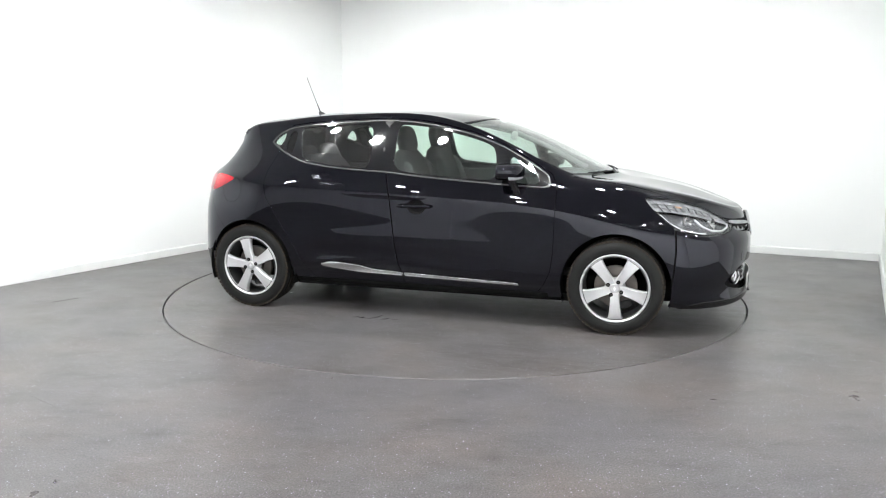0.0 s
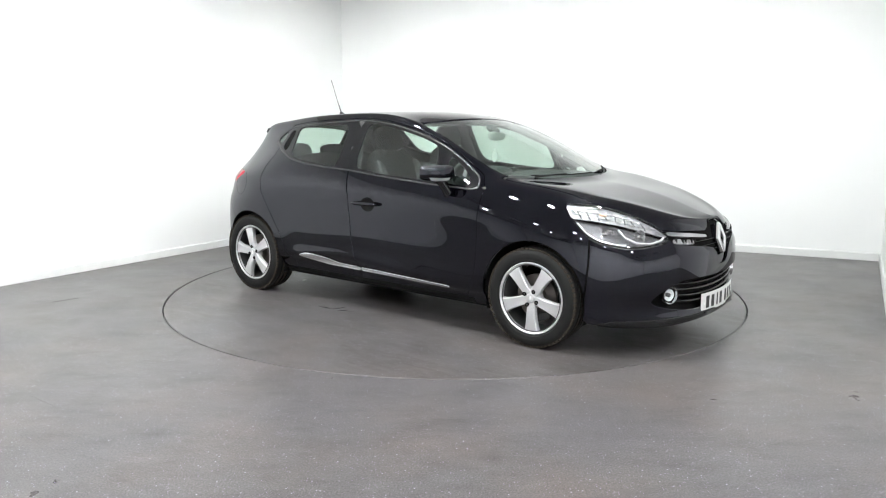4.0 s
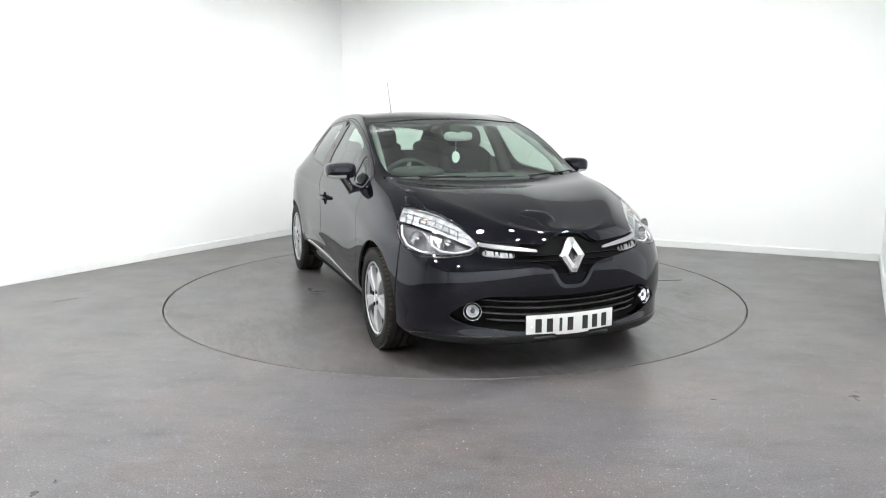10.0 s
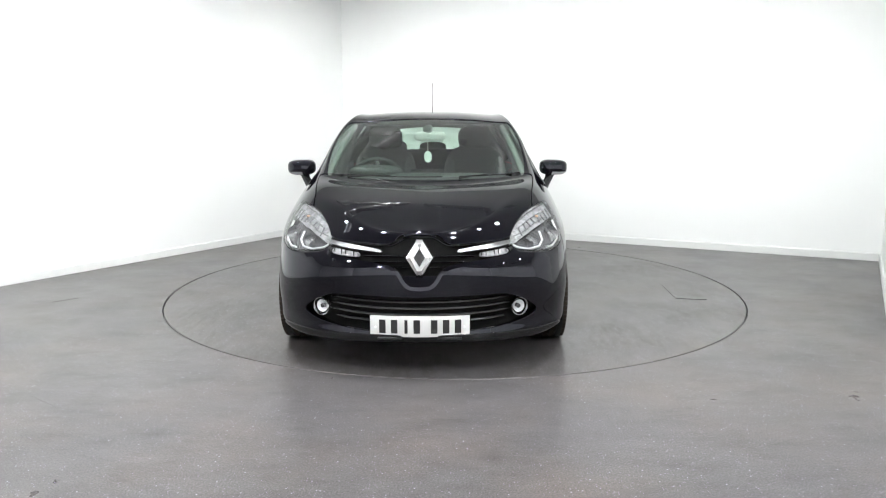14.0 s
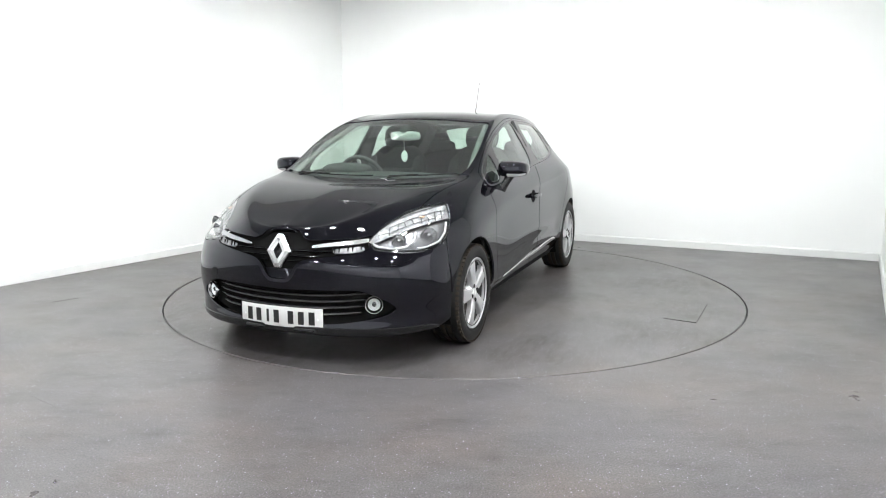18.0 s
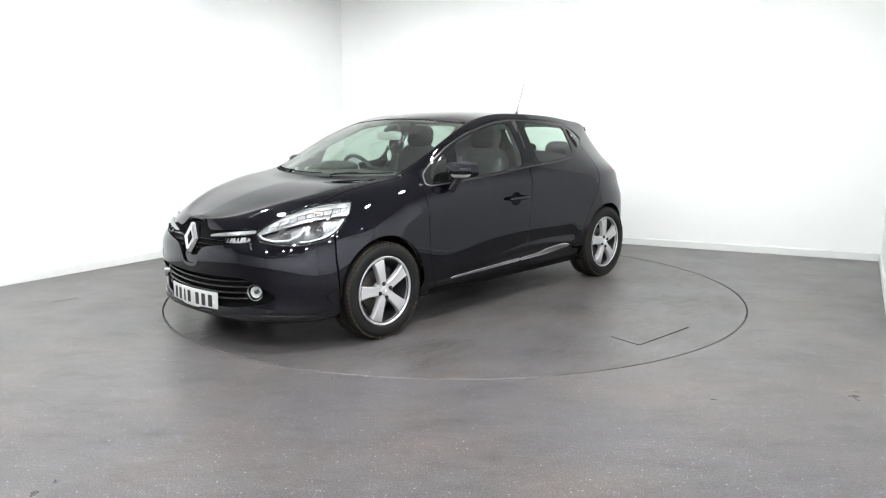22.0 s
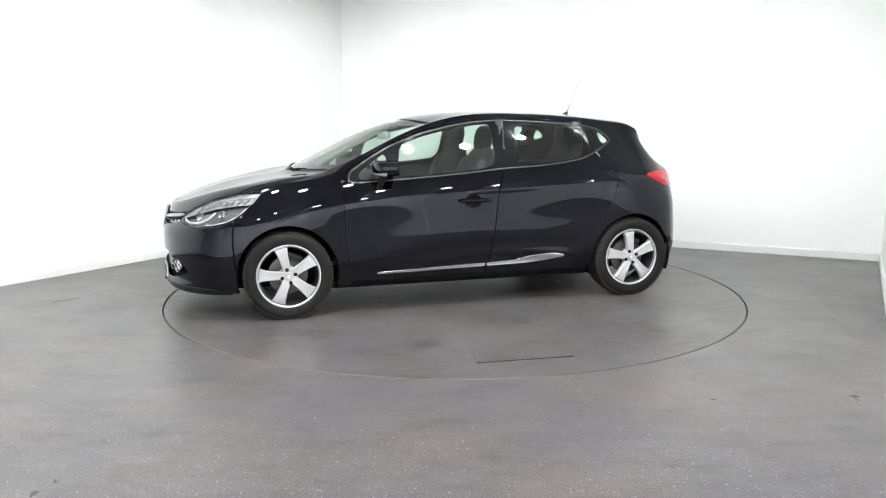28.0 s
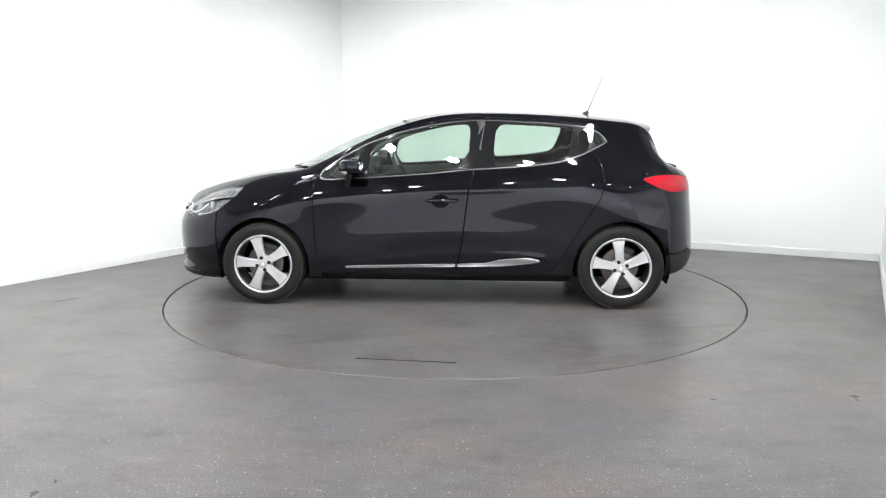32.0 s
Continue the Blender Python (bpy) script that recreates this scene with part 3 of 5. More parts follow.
def distance(p, poly):
    """Signed distance of points to a closed polygon: negative inside."""
    best = np.full(len(p), 1e9)
    inside = np.zeros(len(p), bool)
    for a, b in zip(poly, np.roll(poly, -1, 0)):
        d = b - a
        t = np.clip(((p - a) @ d) / (d @ d + 1e-12), 0, 1)
        best = np.minimum(best, np.linalg.norm(p - a - t[:, None] * d, axis=1))
        cross = (a[1] > p[:, 1]) != (b[1] > p[:, 1])
        xi = a[0] + (p[:, 1] - a[1]) / (b[1] - a[1] + 1e-12) * d[0]
        inside ^= cross & (p[:, 0] < xi)
    return np.where(inside, -best, best)


def rounded(poly, n=5):
    """Corners cut round by repeated chaikin steps that keep most of the shape."""
    for _ in range(2):
        out = []
        for a, b in zip(poly, np.roll(poly, -1, 0)):
            out += [a * 0.85 + b * 0.15, a * 0.15 + b * 0.85]
        poly = np.array(out)
    return poly


def side_field(text, grow=0.0, ulo=0, uhi=17, vlo=0, vhi=10, curve=True):
    """Inside a polygon of the side view (x, z)."""
    poly = rounded(polygon(text)) if curve else polygon(text)

    def f(r):
        s = distance(r[:, [0, 2]], poly) - grow
        bad = np.maximum.reduce([ulo - r[:, 3], r[:, 3] - uhi, vlo - r[:, 4], r[:, 4] - vhi]) * 0.1
        return np.maximum(s, bad)
    return f


def front_field(text, grow=0.0, uhi=3.5, vhi=10):
    """Inside a polygon of the front view (y, z)."""
    poly = rounded(polygon(text))

    def f(r):
        return np.maximum(distance(r[:, [1, 2]], poly) - grow, np.maximum(r[:, 3] - uhi, r[:, 4] - vhi) * 0.1)
    return f


def corner_field(text, grow=0.0):
    """Inside a polygon drawn over the front corner: (y - x, z)."""
    poly = rounded(polygon(text))

    def f(r):
        q = np.stack([r[:, 1] - r[:, 0], r[:, 2]], 1)
        return np.maximum(distance(q, poly) - grow, (r[:, 3] - 5) * 0.1)
    return f


def line_field(text, scale=0.08, curve=True):
    """Inside a polygon of the surface's own coordinates (u, v)."""
    poly = polygon(text)

    def f(r):
        return distance(r[:, [3, 4]], poly) * scale
    return f


def skin_mesh(name, skin, centre, flange=0.011, offset=0.0, mirror=False, roll=0.0022):
    """Mesh of a panel: edges rolled inwards, both halves joined where it crosses the middle."""
    rows = skin.rows.copy()
    rows[:, :3] += rows[:, 5:8] * offset
    faces = [list(f) for f in skin.faces]
    if not len(rows):
        return None
    count = {}
    for f in faces:
        for a, b in zip(f, f[1:] + f[:1]):
            key = (min(a, b), max(a, b))
            count[key] = None if key in count else (a, b)
    lip, low, away = {}, {}, {}
    extra = []
    n = len(rows)
    if flange:
        edges = [e for e in count.values() if e is not None and not (centre and abs(rows[e[0], 1]) < 1e-4 and abs(rows[e[1], 1]) < 1e-4)]
        for a, b in edges:
            out = np.cross(rows[b, :3] - rows[a, :3], rows[a, 5:8])
            for i in (a, b):
                away[i] = away.get(i, 0) + out
        for i, out in away.items():
            out = out - rows[i, 5:8] * (out @ rows[i, 5:8])
            if centre and abs(rows[i, 1]) < 1e-4:
                out[1] = 0
            out = out / (np.linalg.norm(out) + 1e-9)
            q = rows[i].copy()
            q[:3] += out * roll - q[5:8] * roll * 1.1
            q[5:8] = (q[5:8] + out) / np.linalg.norm(q[5:8] + out)
            lip[i] = n + len(extra)
            extra.append(q)
            q = rows[i].copy()
            q[:3] += out * roll - q[5:8] * (flange + roll)
            q[5:8] = out
            low[i] = n + len(extra)
            extra.append(q)
        for a, b in edges:
            faces.append([b, a, lip[a], lip[b]])
            faces.append([lip[b], lip[a], low[a], low[b]])
    if extra:
        rows = np.concatenate([rows, np.array(extra)])
    co, nr = rows[:, :3], rows[:, 5:8]
    if mirror or centre:
        flip = np.array([1, -1, 1])
        mco, mnr = co * flip, nr * flip
        mfaces = [f[::-1] for f in faces]
        if mirror:
            co, nr, faces = mco, mnr, mfaces
        else:
            k = len(co)
            to = np.arange(k) + k
            on = np.abs(co[:, 1]) < 1e-4
            to[on] = np.arange(k)[on]
            co, nr = np.concatenate([co, mco]), np.concatenate([nr, mnr])
            faces = faces + [[int(to[i]) for i in f] for f in mfaces]
    me = bpy.data.meshes.new(name)
    me.from_pydata(co.tolist(), [], faces)
    me.validate()
    for p in me.polygons:
        p.use_smooth = True
    if len(me.vertices) == len(nr):
        me.normals_split_custom_set_from_vertices([tuple(q) for q in nr])
    return me


def panel(name, skin, material, parent, centre=False, flange=0.011, offset=0.0, label=""):
    made = []
    for side in ((False,) if centre else (False, True)):
        me = skin_mesh(name, skin, centre, flange, offset, side)
        if me:
            made.append(part(name, me, material, parent, label))
    return made


# Outlines: side view (x, z), front view (y, z), over the front corner (y - x, z), or along the design lines (u, v).
SIDE_GLASS = ".872,.908 .517,.926 .071,.957 -.269,.990 -.488,1.0 -.687,1.016 -.884,1.044 -1.045,1.102 -1.107,1.133 -1.205,1.181 -1.137,1.248 -1.057,1.284 -.894,1.304 -.69,1.320 -.343,1.337 -.24,1.335 -.076,1.323 .089,1.298 .336,1.241 .543,1.165 .69,1.085 .853,.985"
PANE_FRONT = ".525,.945 .485,1.168 .335,1.222 .089,1.280 -.076,1.305 -.222,1.316 -.205,1.005 .07,.973"
PANE_CORNER = ".80,.928 .785,.985 .69,1.055 .58,1.125 .60,.94"
PANE_REAR = "-.372,1.012 -.40,1.316 -.69,1.302 -.93,1.285 -.975,1.272 -.905,1.068 -.69,1.033 -.49,1.016"
PANE_QUARTER = "-1.098,1.262 -1.138,1.234 -1.19,1.184 -1.11,1.152 -1.088,1.20"
HANDLE_PANEL = "-.995,1.262 -1.058,1.255 -1.062,1.13 -.985,1.10"
WINDSCREEN = "5.87,7.62 6.4,7.66 7.0,7.72 7.6,7.78 7.75,8.0 7.78,9.0 7.78,10.5 5.87,10.5"
COWL = "5.82,7.1 5.87,7.4 5.87,10.5 5.82,10.5"
BONNET = "5.81,10.5 5.81,6.85 5.2,6.78 4.25,6.67 3.6,6.42 3.17,6.24 2.58,6.11 2.25,6.0 1.83,5.86 1.08,5.66 .55,5.45 .40,5.75 .30,6.6 .2,7.5 -.1,8.2 -.1,10.5"
UPPER_GRILLE = "-.1,.757 .06,.752 .09,.735 .148,.697 .32,.708 .478,.714 .492,.70 .487,.655 .457,.640 .322,.622 .202,.606 .15,.596 .107,.568 .075,.51 .05,.487 -.1,.484"
LOWER_GRILLE = "-.1,.430 .27,.440 .44,.444 .48,.436 .545,.408 .60,.375 .636,.332 .60,.302 .526,.280 .40,.258 .262,.246 -.1,.243"
HEADLAMP = "-.712,.866 -.938,.857 -1.111,.83 -1.281,.786 -1.406,.741 -1.495,.692 -1.465,.652 -1.263,.632 -1.094,.63 -.927,.652 -.843,.678 -.779,.727 -.733,.783"
TAIL_LAMP = "-1.418,.926 -1.50,.944 -1.60,.952 -1.70,.945 -1.80,.925 -1.80,.826 -1.70,.828 -1.62,.836 -1.53,.868"
FRONT_DOOR = ".908,.925 .909,.787 .90,.5 .885,.38 .84,.285 .80,.236 -.118,.236 -.127,.287 -.167,.513 -.205,.836 -.243,.995 -.29,1.20 -.305,1.352 -.24,1.350 -.076,1.339 .089,1.314 .336,1.257 .543,1.182 .70,1.095 .865,.998"
REAR_DOOR = "-.124,.236 -.133,.287 -.173,.513 -.211,.836 -.249,.995 -.296,1.20 -.311,1.352 -.69,1.337 -.9,1.321 -1.065,1.30 -1.085,1.24 -1.105,1.10 -1.152,.985 -1.155,.90 -1.135,.80 -1.027,.625 -.945,.50 -.87,.36 -.79,.236"
ARCH_F, ARCH_R = (1.291, 0.302, 0.343), (-1.291, 0.302, 0.336)


def arch_field(x, z, r):
    def f(q):
        s = np.hypot(q[:, 0] - x, (q[:, 2] - z)) - r
        return np.maximum(s, (q[:, 4] - 5.6) * 0.1)
    return f


def even_normals(skin):
    """Glass is bent in one smooth sweep: its normals follow a plane-plus-twist fit over the side view."""
    r = skin.rows
    x, z = r[:, 0] - r[:, 0].mean(), r[:, 2] - r[:, 2].mean()
    a = np.stack([np.ones(len(r)), x, z, x * z], 1)
    for c in (5, 6, 7):
        k = np.linalg.lstsq(a, r[:, c], rcond=None)[0]
        k[2] *= 1.9
        r[:, c] = a @ k
    r[:, 5:8] /= np.linalg.norm(r[:, 5:8], axis=1)[:, None]


def build_body(car):
    skin = body_skin()
    for arch in (ARCH_F, ARCH_R):
        lip, skin = skin.split(arch_field(*arch))
    whole = skin
    glass, skin = skin.split(side_field(SIDE_GLASS, 0, 5.6, 12.3, 5.2, 7.6))
    screen, skin = skin.split(line_field(WINDSCREEN), 0.003)
    cowl, skin = skin.split(line_field(COWL))
    lamp, skin = skin.split(corner_field(HEADLAMP), 0.002)
    grille, skin = skin.split(front_field(UPPER_GRILLE))
    keel, grille = grille.split(lambda r: r[:, 2] - 0.542)
    mouth, skin = skin.split(front_field(LOWER_GRILLE, vhi=4.2))
    tail, skin = skin.split(side_field(TAIL_LAMP, 0, 11.5, 17, 4, 6.6), 0.002)
    rear_glass, skin = skin.split(line_field("13.2,8.05 14.7,7.9 14.8,10.5 13.15,10.5"), 0.002)
    under = skin
    bonnet, skin = skin.split(line_field(BONNET), 0.0042)
    bumper, skin = skin.split(lambda r: (r[:, 3] - 3.74 + 0.1 * (r[:, 4] - 4.5)) * 0.1, 0.003)
    door_f, skin = skin.split(side_field(FRONT_DOOR, 0, 5, 10, 0, 7.55, curve=False), 0.0034)
    bowl, door_f = door_f.split(lambda r: np.maximum(np.hypot((r[:, 0] + 0.012) / 0.066, (r[:, 2] - 0.768) / 0.050) - 1, (r[:, 4] - 6) * 1.0) * 0.05)
    door_r, skin = skin.split(side_field(REAR_DOOR, 0, 8, 12, 0, 7.55, curve=False), 0.0034)
    fender, skin = skin.split(lambda r: np.maximum(r[:, 3] - 6.15, r[:, 4] - 6.95) * 0.1, 0.0)
    sill, skin = skin.split(lambda r: np.maximum(r[:, 2] - 0.236, np.abs(r[:, 0] + 0.02) - 1.2), 0.001)
    bumper_r, skin = skin.split(lambda r: np.maximum(r[:, 2] - 0.63 - 0.25 * (r[:, 3] - 13), 12.6 - r[:, 3]), 0.003)
    gate, skin = skin.split(lambda r: (13.05 + 0.42 * np.maximum(7.4 - r[:, 4], 0) - r[:, 3]) * 0.1, 0.002)
    roof, skin = skin.split(lambda r: (7.5 - r[:, 4]) * 0.1, 0.001)

    panel("bonnet", bonnet, M["paint"], car, True)
    ledge, bumper = bumper.split(lambda r: np.maximum(np.minimum(corner_field(HEADLAMP, 0.026)(r), front_field(UPPER_GRILLE, 0.020)(r)), r[:, 2] - 0.70))
    ledge.rows[:, 7] += 0.16
    ledge.rows[:, 5:8] /= np.linalg.norm(ledge.rows[:, 5:8], axis=1)[:, None]
    keel.rows[:, 0] -= 0.012
    keel.rows[:, 7] += 0.55
    keel.rows[:, 5:8] /= np.linalg.norm(keel.rows[:, 5:8], axis=1)[:, None]
    panel("grille_keel", keel, M["paint"], car, True, 0.0)
    panel("bumper_ledge", ledge, M["paint"], car, True, 0.0)
    panel("front_bumper", bumper, M["paint"], car, True)
    panel("front_wing", fender, M["paint"], car)
    doors = panel("front_door", door_f, M["paint"], car)
    rdoors = panel("rear_door", door_r, M["paint"], car)
    panel("side_sill", sill, M["inner"], car)
    valance, bumper_r = bumper_r.split(lambda r: r[:, 2] - 0.385, 0.001)
    panel("rear_valance", valance, M["plastic"], car, True, label="grained black lower bumper")
    panel("rear_bumper", bumper_r, M["paint"], car, True)
    panel("tailgate", gate, M["paint"], car, True)
    panel("roof", roof, M["paint"], car, True)
    panel("quarter_panel", skin, M["paint"], car)
    panel("cowl", cowl, M["plastic"], car, True, offset=-0.008)
    panel("windscreen", screen, M["screen"], car, True, 0.0, -0.001, "clear greenish laminated glass")
    panel("rear_window", rear_glass, M["glass"], car, True, 0.0, -0.001, "tinted rear glass")
    panel("inner_shell", under, M["inner"], car, True, 0.0, -0.016, "dark inner structure")
    cloth = roof.below(8.15 - roof.rows[:, 3])
    panel("headlining", cloth, M["lining"], car, True, 0.0, -0.03, "grey fabric headlining")

    # side glazing: panes, black pillars between them and a fine bright surround
    surround, inner = glass.split(lambda r: -side_field(SIDE_GLASS, -0.0055)(r))
    panel("window_surround", surround, M["dark_chrome"], car, False, 0.006, 0.003, "dark bright-edged window surround")
    for name, outline in (("front_pane", PANE_FRONT), ("corner_pane", PANE_CORNER), ("rear_pane", PANE_REAR), ("quarter_pane", PANE_QUARTER)):
        pane, inner = inner.split(side_field(outline))
        even_normals(pane)
        for ob in panel(name, pane, M["glass"], car, False, 0.0, -0.004, "greenish side glass"):
            ob.visible_shadow = False
    handle, inner = inner.split(side_field(HANDLE_PANEL), 0.002)
    panel("hidden_handle", handle, M["inner"], car, False, 0.012, -0.010, "black door handle hidden beside the rear glass")
    panel("pillar_trim", inner, M["black"], car, False, 0.012, 0.0, "gloss black window pillars")
    return grille, mouth, lamp, tail, bowl, bumper, screen, whole


def wheel_liner(car, x, side, r):
    bm = bmesh.new()
    n = 28
    rows = []
    for k in range(n + 1):
        a = radians(-20 + 220 * k / n)
        rows.append([bm.verts.new((x + r * math.cos(a), side * y, 0.30 + r * math.sin(a))) for y in (0.50, 0.815)])
    for a, b in zip(rows, rows[1:]):
        bm.faces.new((a[0], a[1], b[1], b[0]))
    inner = [row[0] for row in rows]
    bm.faces.new(inner)
    bmesh.ops.recalc_face_normals(bm, faces=list(bm.faces))
    smooth(bm)
    part("wheel_liner", bm, M["inner"], car)


SPOKES = 5


def spoke_mesh():
    """One alloy spoke: broad at the rim, waisted, with bevelled shoulders; it points along +z, its face looks along -y."""
    half = [(0.030, 0.027), (0.060, 0.028), (0.085, 0.029), (0.110, 0.031), (0.140, 0.034), (0.165, 0.038), (0.183, 0.0425), (0.195, 0.048), (0.2045, 0.058)]
    front = [(r, w - 0.0055) for r, w in half]
    bm = bmesh.new()

    def face_y(r):
        return -0.004 + 0.016 * (1 - min(1.0, r / 0.11)) ** 2 + 0.25 * max(0, r - 0.15) ** 2 * 10

    rows = []
    for (r, w), (_, wf) in zip(half, front):
        y = face_y(r)
        rows.append([bm.verts.new(c) for c in ((-w, y + 0.034, r), (-w, y + 0.007, r), (-wf, y, r), (0, y + 0.0025, r), (wf, y, r), (w, y + 0.007, r), (w, y + 0.034, r))])
    for a, b in zip(rows, rows[1:]):
        for k in range(6):
            bm.faces.new((a[k], a[k + 1], b[k + 1], b[k]))
    bmesh.ops.recalc_face_normals(bm, faces=list(bm.faces))
    smooth(bm, 25)
    return bm


def tyre_mesh(rad):
    prof = [(0.212, 0.012), (0.219, 0.004), (0.235, -0.002), (0.262, -0.004), (0.282, 0.003), (rad - 0.008, 0.013), (rad - 0.002, 0.024)]
    for y in (0.058, 0.096, 0.134):
        prof += [(rad, y - 0.006), (rad - 0.007, y - 0.004), (rad - 0.007, y + 0.004), (rad, y + 0.006)]
    prof += [(rad - 0.002, 0.168), (rad - 0.008, 0.179), (0.282, 0.189), (0.262, 0.194), (0.235, 0.190), (0.212, 0.180)]
    bm = lathe(prof, 96, angle=30)
    lathe([(0.226, -0.0015), (0.229, -0.0035), (0.232, -0.0025)], 96, into=bm)
    return bm


def tread_mesh(rad):
    """Shoulder blocks of the tyre, with slanted ribs across the middle."""
    bm = bmesh.new()
    for k in range(64):
        m = Matrix.Rotation(2 * math.pi * k / 64, 4, "Y")
        for y in (0.019, 0.173):
            box((0.0205, 0.032, 0.011), (0, y, rad - 0.0088), m=m, into=bm)
    for k in range(64):
        m = Matrix.Rotation(2 * math.pi * (k + 0.5) / 64, 4, "Y")
        for y in (0.077, 0.115):
            box((0.022, 0.026, 0.004), (0, y, rad - 0.001), m=m, into=bm)
    return bm


def wheel(car, x, side, turned):
    """A wheel whose outer face looks along +y (side 1) or -y (side -1)."""
    w = new("wheel", None)
    turn = Matrix.Translation((x, side * 0.852, 0.300)) @ (Matrix.Rotation(math.pi, 4, "Z") if side > 0 else Matrix())
    part("tyre", tyre_mesh(0.302), M["rubber"], w)
    tread = part("tread", tread_mesh(0.302), M["tread"], w)
    tagged(tread, "dusty brownish tread blocks of a tyre", kind="stuff")
    ring = lathe([(0.2015, 0.030), (0.2015, 0.014), (0.2055, 0.006), (0.211, 0.002), (0.216, 0.004), (0.217, 0.014), (0.212, 0.022), (0.205, 0.030)], 80, closed=True, angle=30)
    part("rim", ring, M["alloy"], w, "silver alloy rim")
    # a dark band in front of the spokes stands in for the groove's shade
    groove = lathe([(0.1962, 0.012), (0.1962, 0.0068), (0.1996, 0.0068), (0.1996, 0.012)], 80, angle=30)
    part("rim_groove_shade", groove, M["alloy_dark"], w, "dark band put in for the shade of the groove inside the rim lip")
    # the barrel's shade is put into its dark metal
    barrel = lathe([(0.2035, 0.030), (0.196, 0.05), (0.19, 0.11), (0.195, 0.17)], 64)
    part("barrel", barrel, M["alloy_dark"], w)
    sm = spoke_mesh()
    me = bpy.data.meshes.new("spoke")
    sm.to_mesh(me)
    sm.free()
    me.materials.append(M["alloy"])
    for k in range(SPOKES):
        s = part("spoke", me, M["alloy"], w)
        s.matrix_basis = Matrix.Translation((0, 0.006, 0)) @ Matrix.Rotation(2 * math.pi * k / SPOKES + turned, 4, "Y")
    hub = lathe([(0.001, 0.004), (0.024, 0.004), (0.027, 0.007), (0.030, 0.012), (0.052, 0.016), (0.062, 0.03), (0.066, 0.05)], 40, angle=30)
    part("hub", hub, M["alloy"], w)
    cap = slab([(0.0, 0.016), (0.010, 0.0), (0.0, -0.016), (-0.010, 0.0)], 0.003, 0.001, m=Matrix.Translation((0, 0.002, 0)))
    part("centre_badge", cap, M["satin"], w)
    for k in range(4):
        a = math.pi / 2 * k + 0.5 + turned
        c = Matrix.Translation((0.046 * math.cos(a), 0.0045, 0.046 * math.sin(a)))
        # a dark disc on the hub face gives the shade of each nut hole
        well = lathe([(0.0125, 0.006), (0.0125, 0.0), (0.001, 0.0)], 16, m=c)
        nut = lathe([(0.001, -0.001), (0.006, -0.001), (0.0078, 0.001), (0.0078, 0.012)], 6, m=c)
        part("nut_well_shade", well, M["inner"], w)
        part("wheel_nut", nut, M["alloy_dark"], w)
    disc = lathe([(0.06, 0.05), (0.07, 0.075), (0.132, 0.078), (0.134, 0.084), (0.134, 0.1), (0.06, 0.1)], 48, angle=30)
    part("brake_disc", disc, M["disc_metal"], w)
    cal = pillow((0.05, 0.05, 0.12), power=5, m=Matrix.Rotation(-side * 1.2, 4, "Y") @ Matrix.Translation((0.125, 0.085, 0)))
    part("caliper", cal, M["plastic"], w)
    w.parent = car
    w.matrix_basis = turn
    return w


# ---- details on the car ----


def near(skin, field):
    """The row of a skin that comes nearest to a wanted place: field gives a distance for each row."""
    return skin.rows[int(np.argmin(field(skin.rows)))]


def on_skin(skin, cols, place, lift=0.0):
    """A point of the surface whose columns cols come nearest to place, lifted along the normal."""
    q = near(skin, lambda r: sum((r[:, c] - p) ** 2 for c, p in zip(cols, place)))
    return Vector(q[:3]) + Vector(q[5:8]) * lift


def mirrored(bm):
    bm.transform(Matrix.Diagonal((1, -1, 1, 1)))
    bmesh.ops.reverse_faces(bm, faces=list(bm.faces))
    return bm


def both(name, make, material, parent, label=""):
    """Two alike parts, one on each side of the car."""
    return [part(name, make(), material, parent, label), part(name, mirrored(make()), material, parent, label)]


def bright_strips(car, skin):
    for outline in (".69,.280 .67,.293 .30,.302 -.122,.312 -.122,.290 .30,.284", "-.130,.290 -.130,.312 -.34,.322 -.44,.349 -.60,.366 -.66,.364 -.735,.342 -.60,.316 -.44,.298"):
        piece, _ = skin.split(side_field(outline, curve=False, vhi=4.5))
        piece.rows[:, 7] += 0.40
        piece.rows[:, 5:8] /= np.linalg.norm(piece.rows[:, 5:8], axis=1)[:, None]
        panel("sill_strip", piece, M["badge"], car, False, 0.012, 0.007, "bright chrome strip low on the door")


def door_handles(car, bowl):
    rows = bowl.rows
    d = np.hypot((rows[:, 0] + 0.012) / 0.066, (rows[:, 2] - 0.768) / 0.050)
    rows[:, :3] -= rows[:, 5:8] * (0.034 * np.clip(1 - d ** 2, 0, 1))[:, None]
    rows[:, 5:8] = rows[:, 5:8] + np.stack([-(rows[:, 0] + 0.012) * 9, rows[:, 1] * 0, -(rows[:, 2] - 0.768) * 14], 1)
    rows[:, 5:8] /= np.linalg.norm(rows[:, 5:8], axis=1)[:, None]
    panel("handle_bowl", bowl, M["inner"], car, False, 0.0)

    def bar():
        bm = pillow((0.235, 0.024, 0.027), power=3.2, at=(-0.022, 0.884, 0.774), n=12)
        pillow((0.026, 0.034, 0.020), power=3, at=(0.078, 0.868, 0.772), n=6, into=bm)
        pillow((0.050, 0.034, 0.024), power=3, at=(-0.108, 0.868, 0.775), n=6, into=bm)
        return bm
    both("door_handle", bar, M["paint"], car)


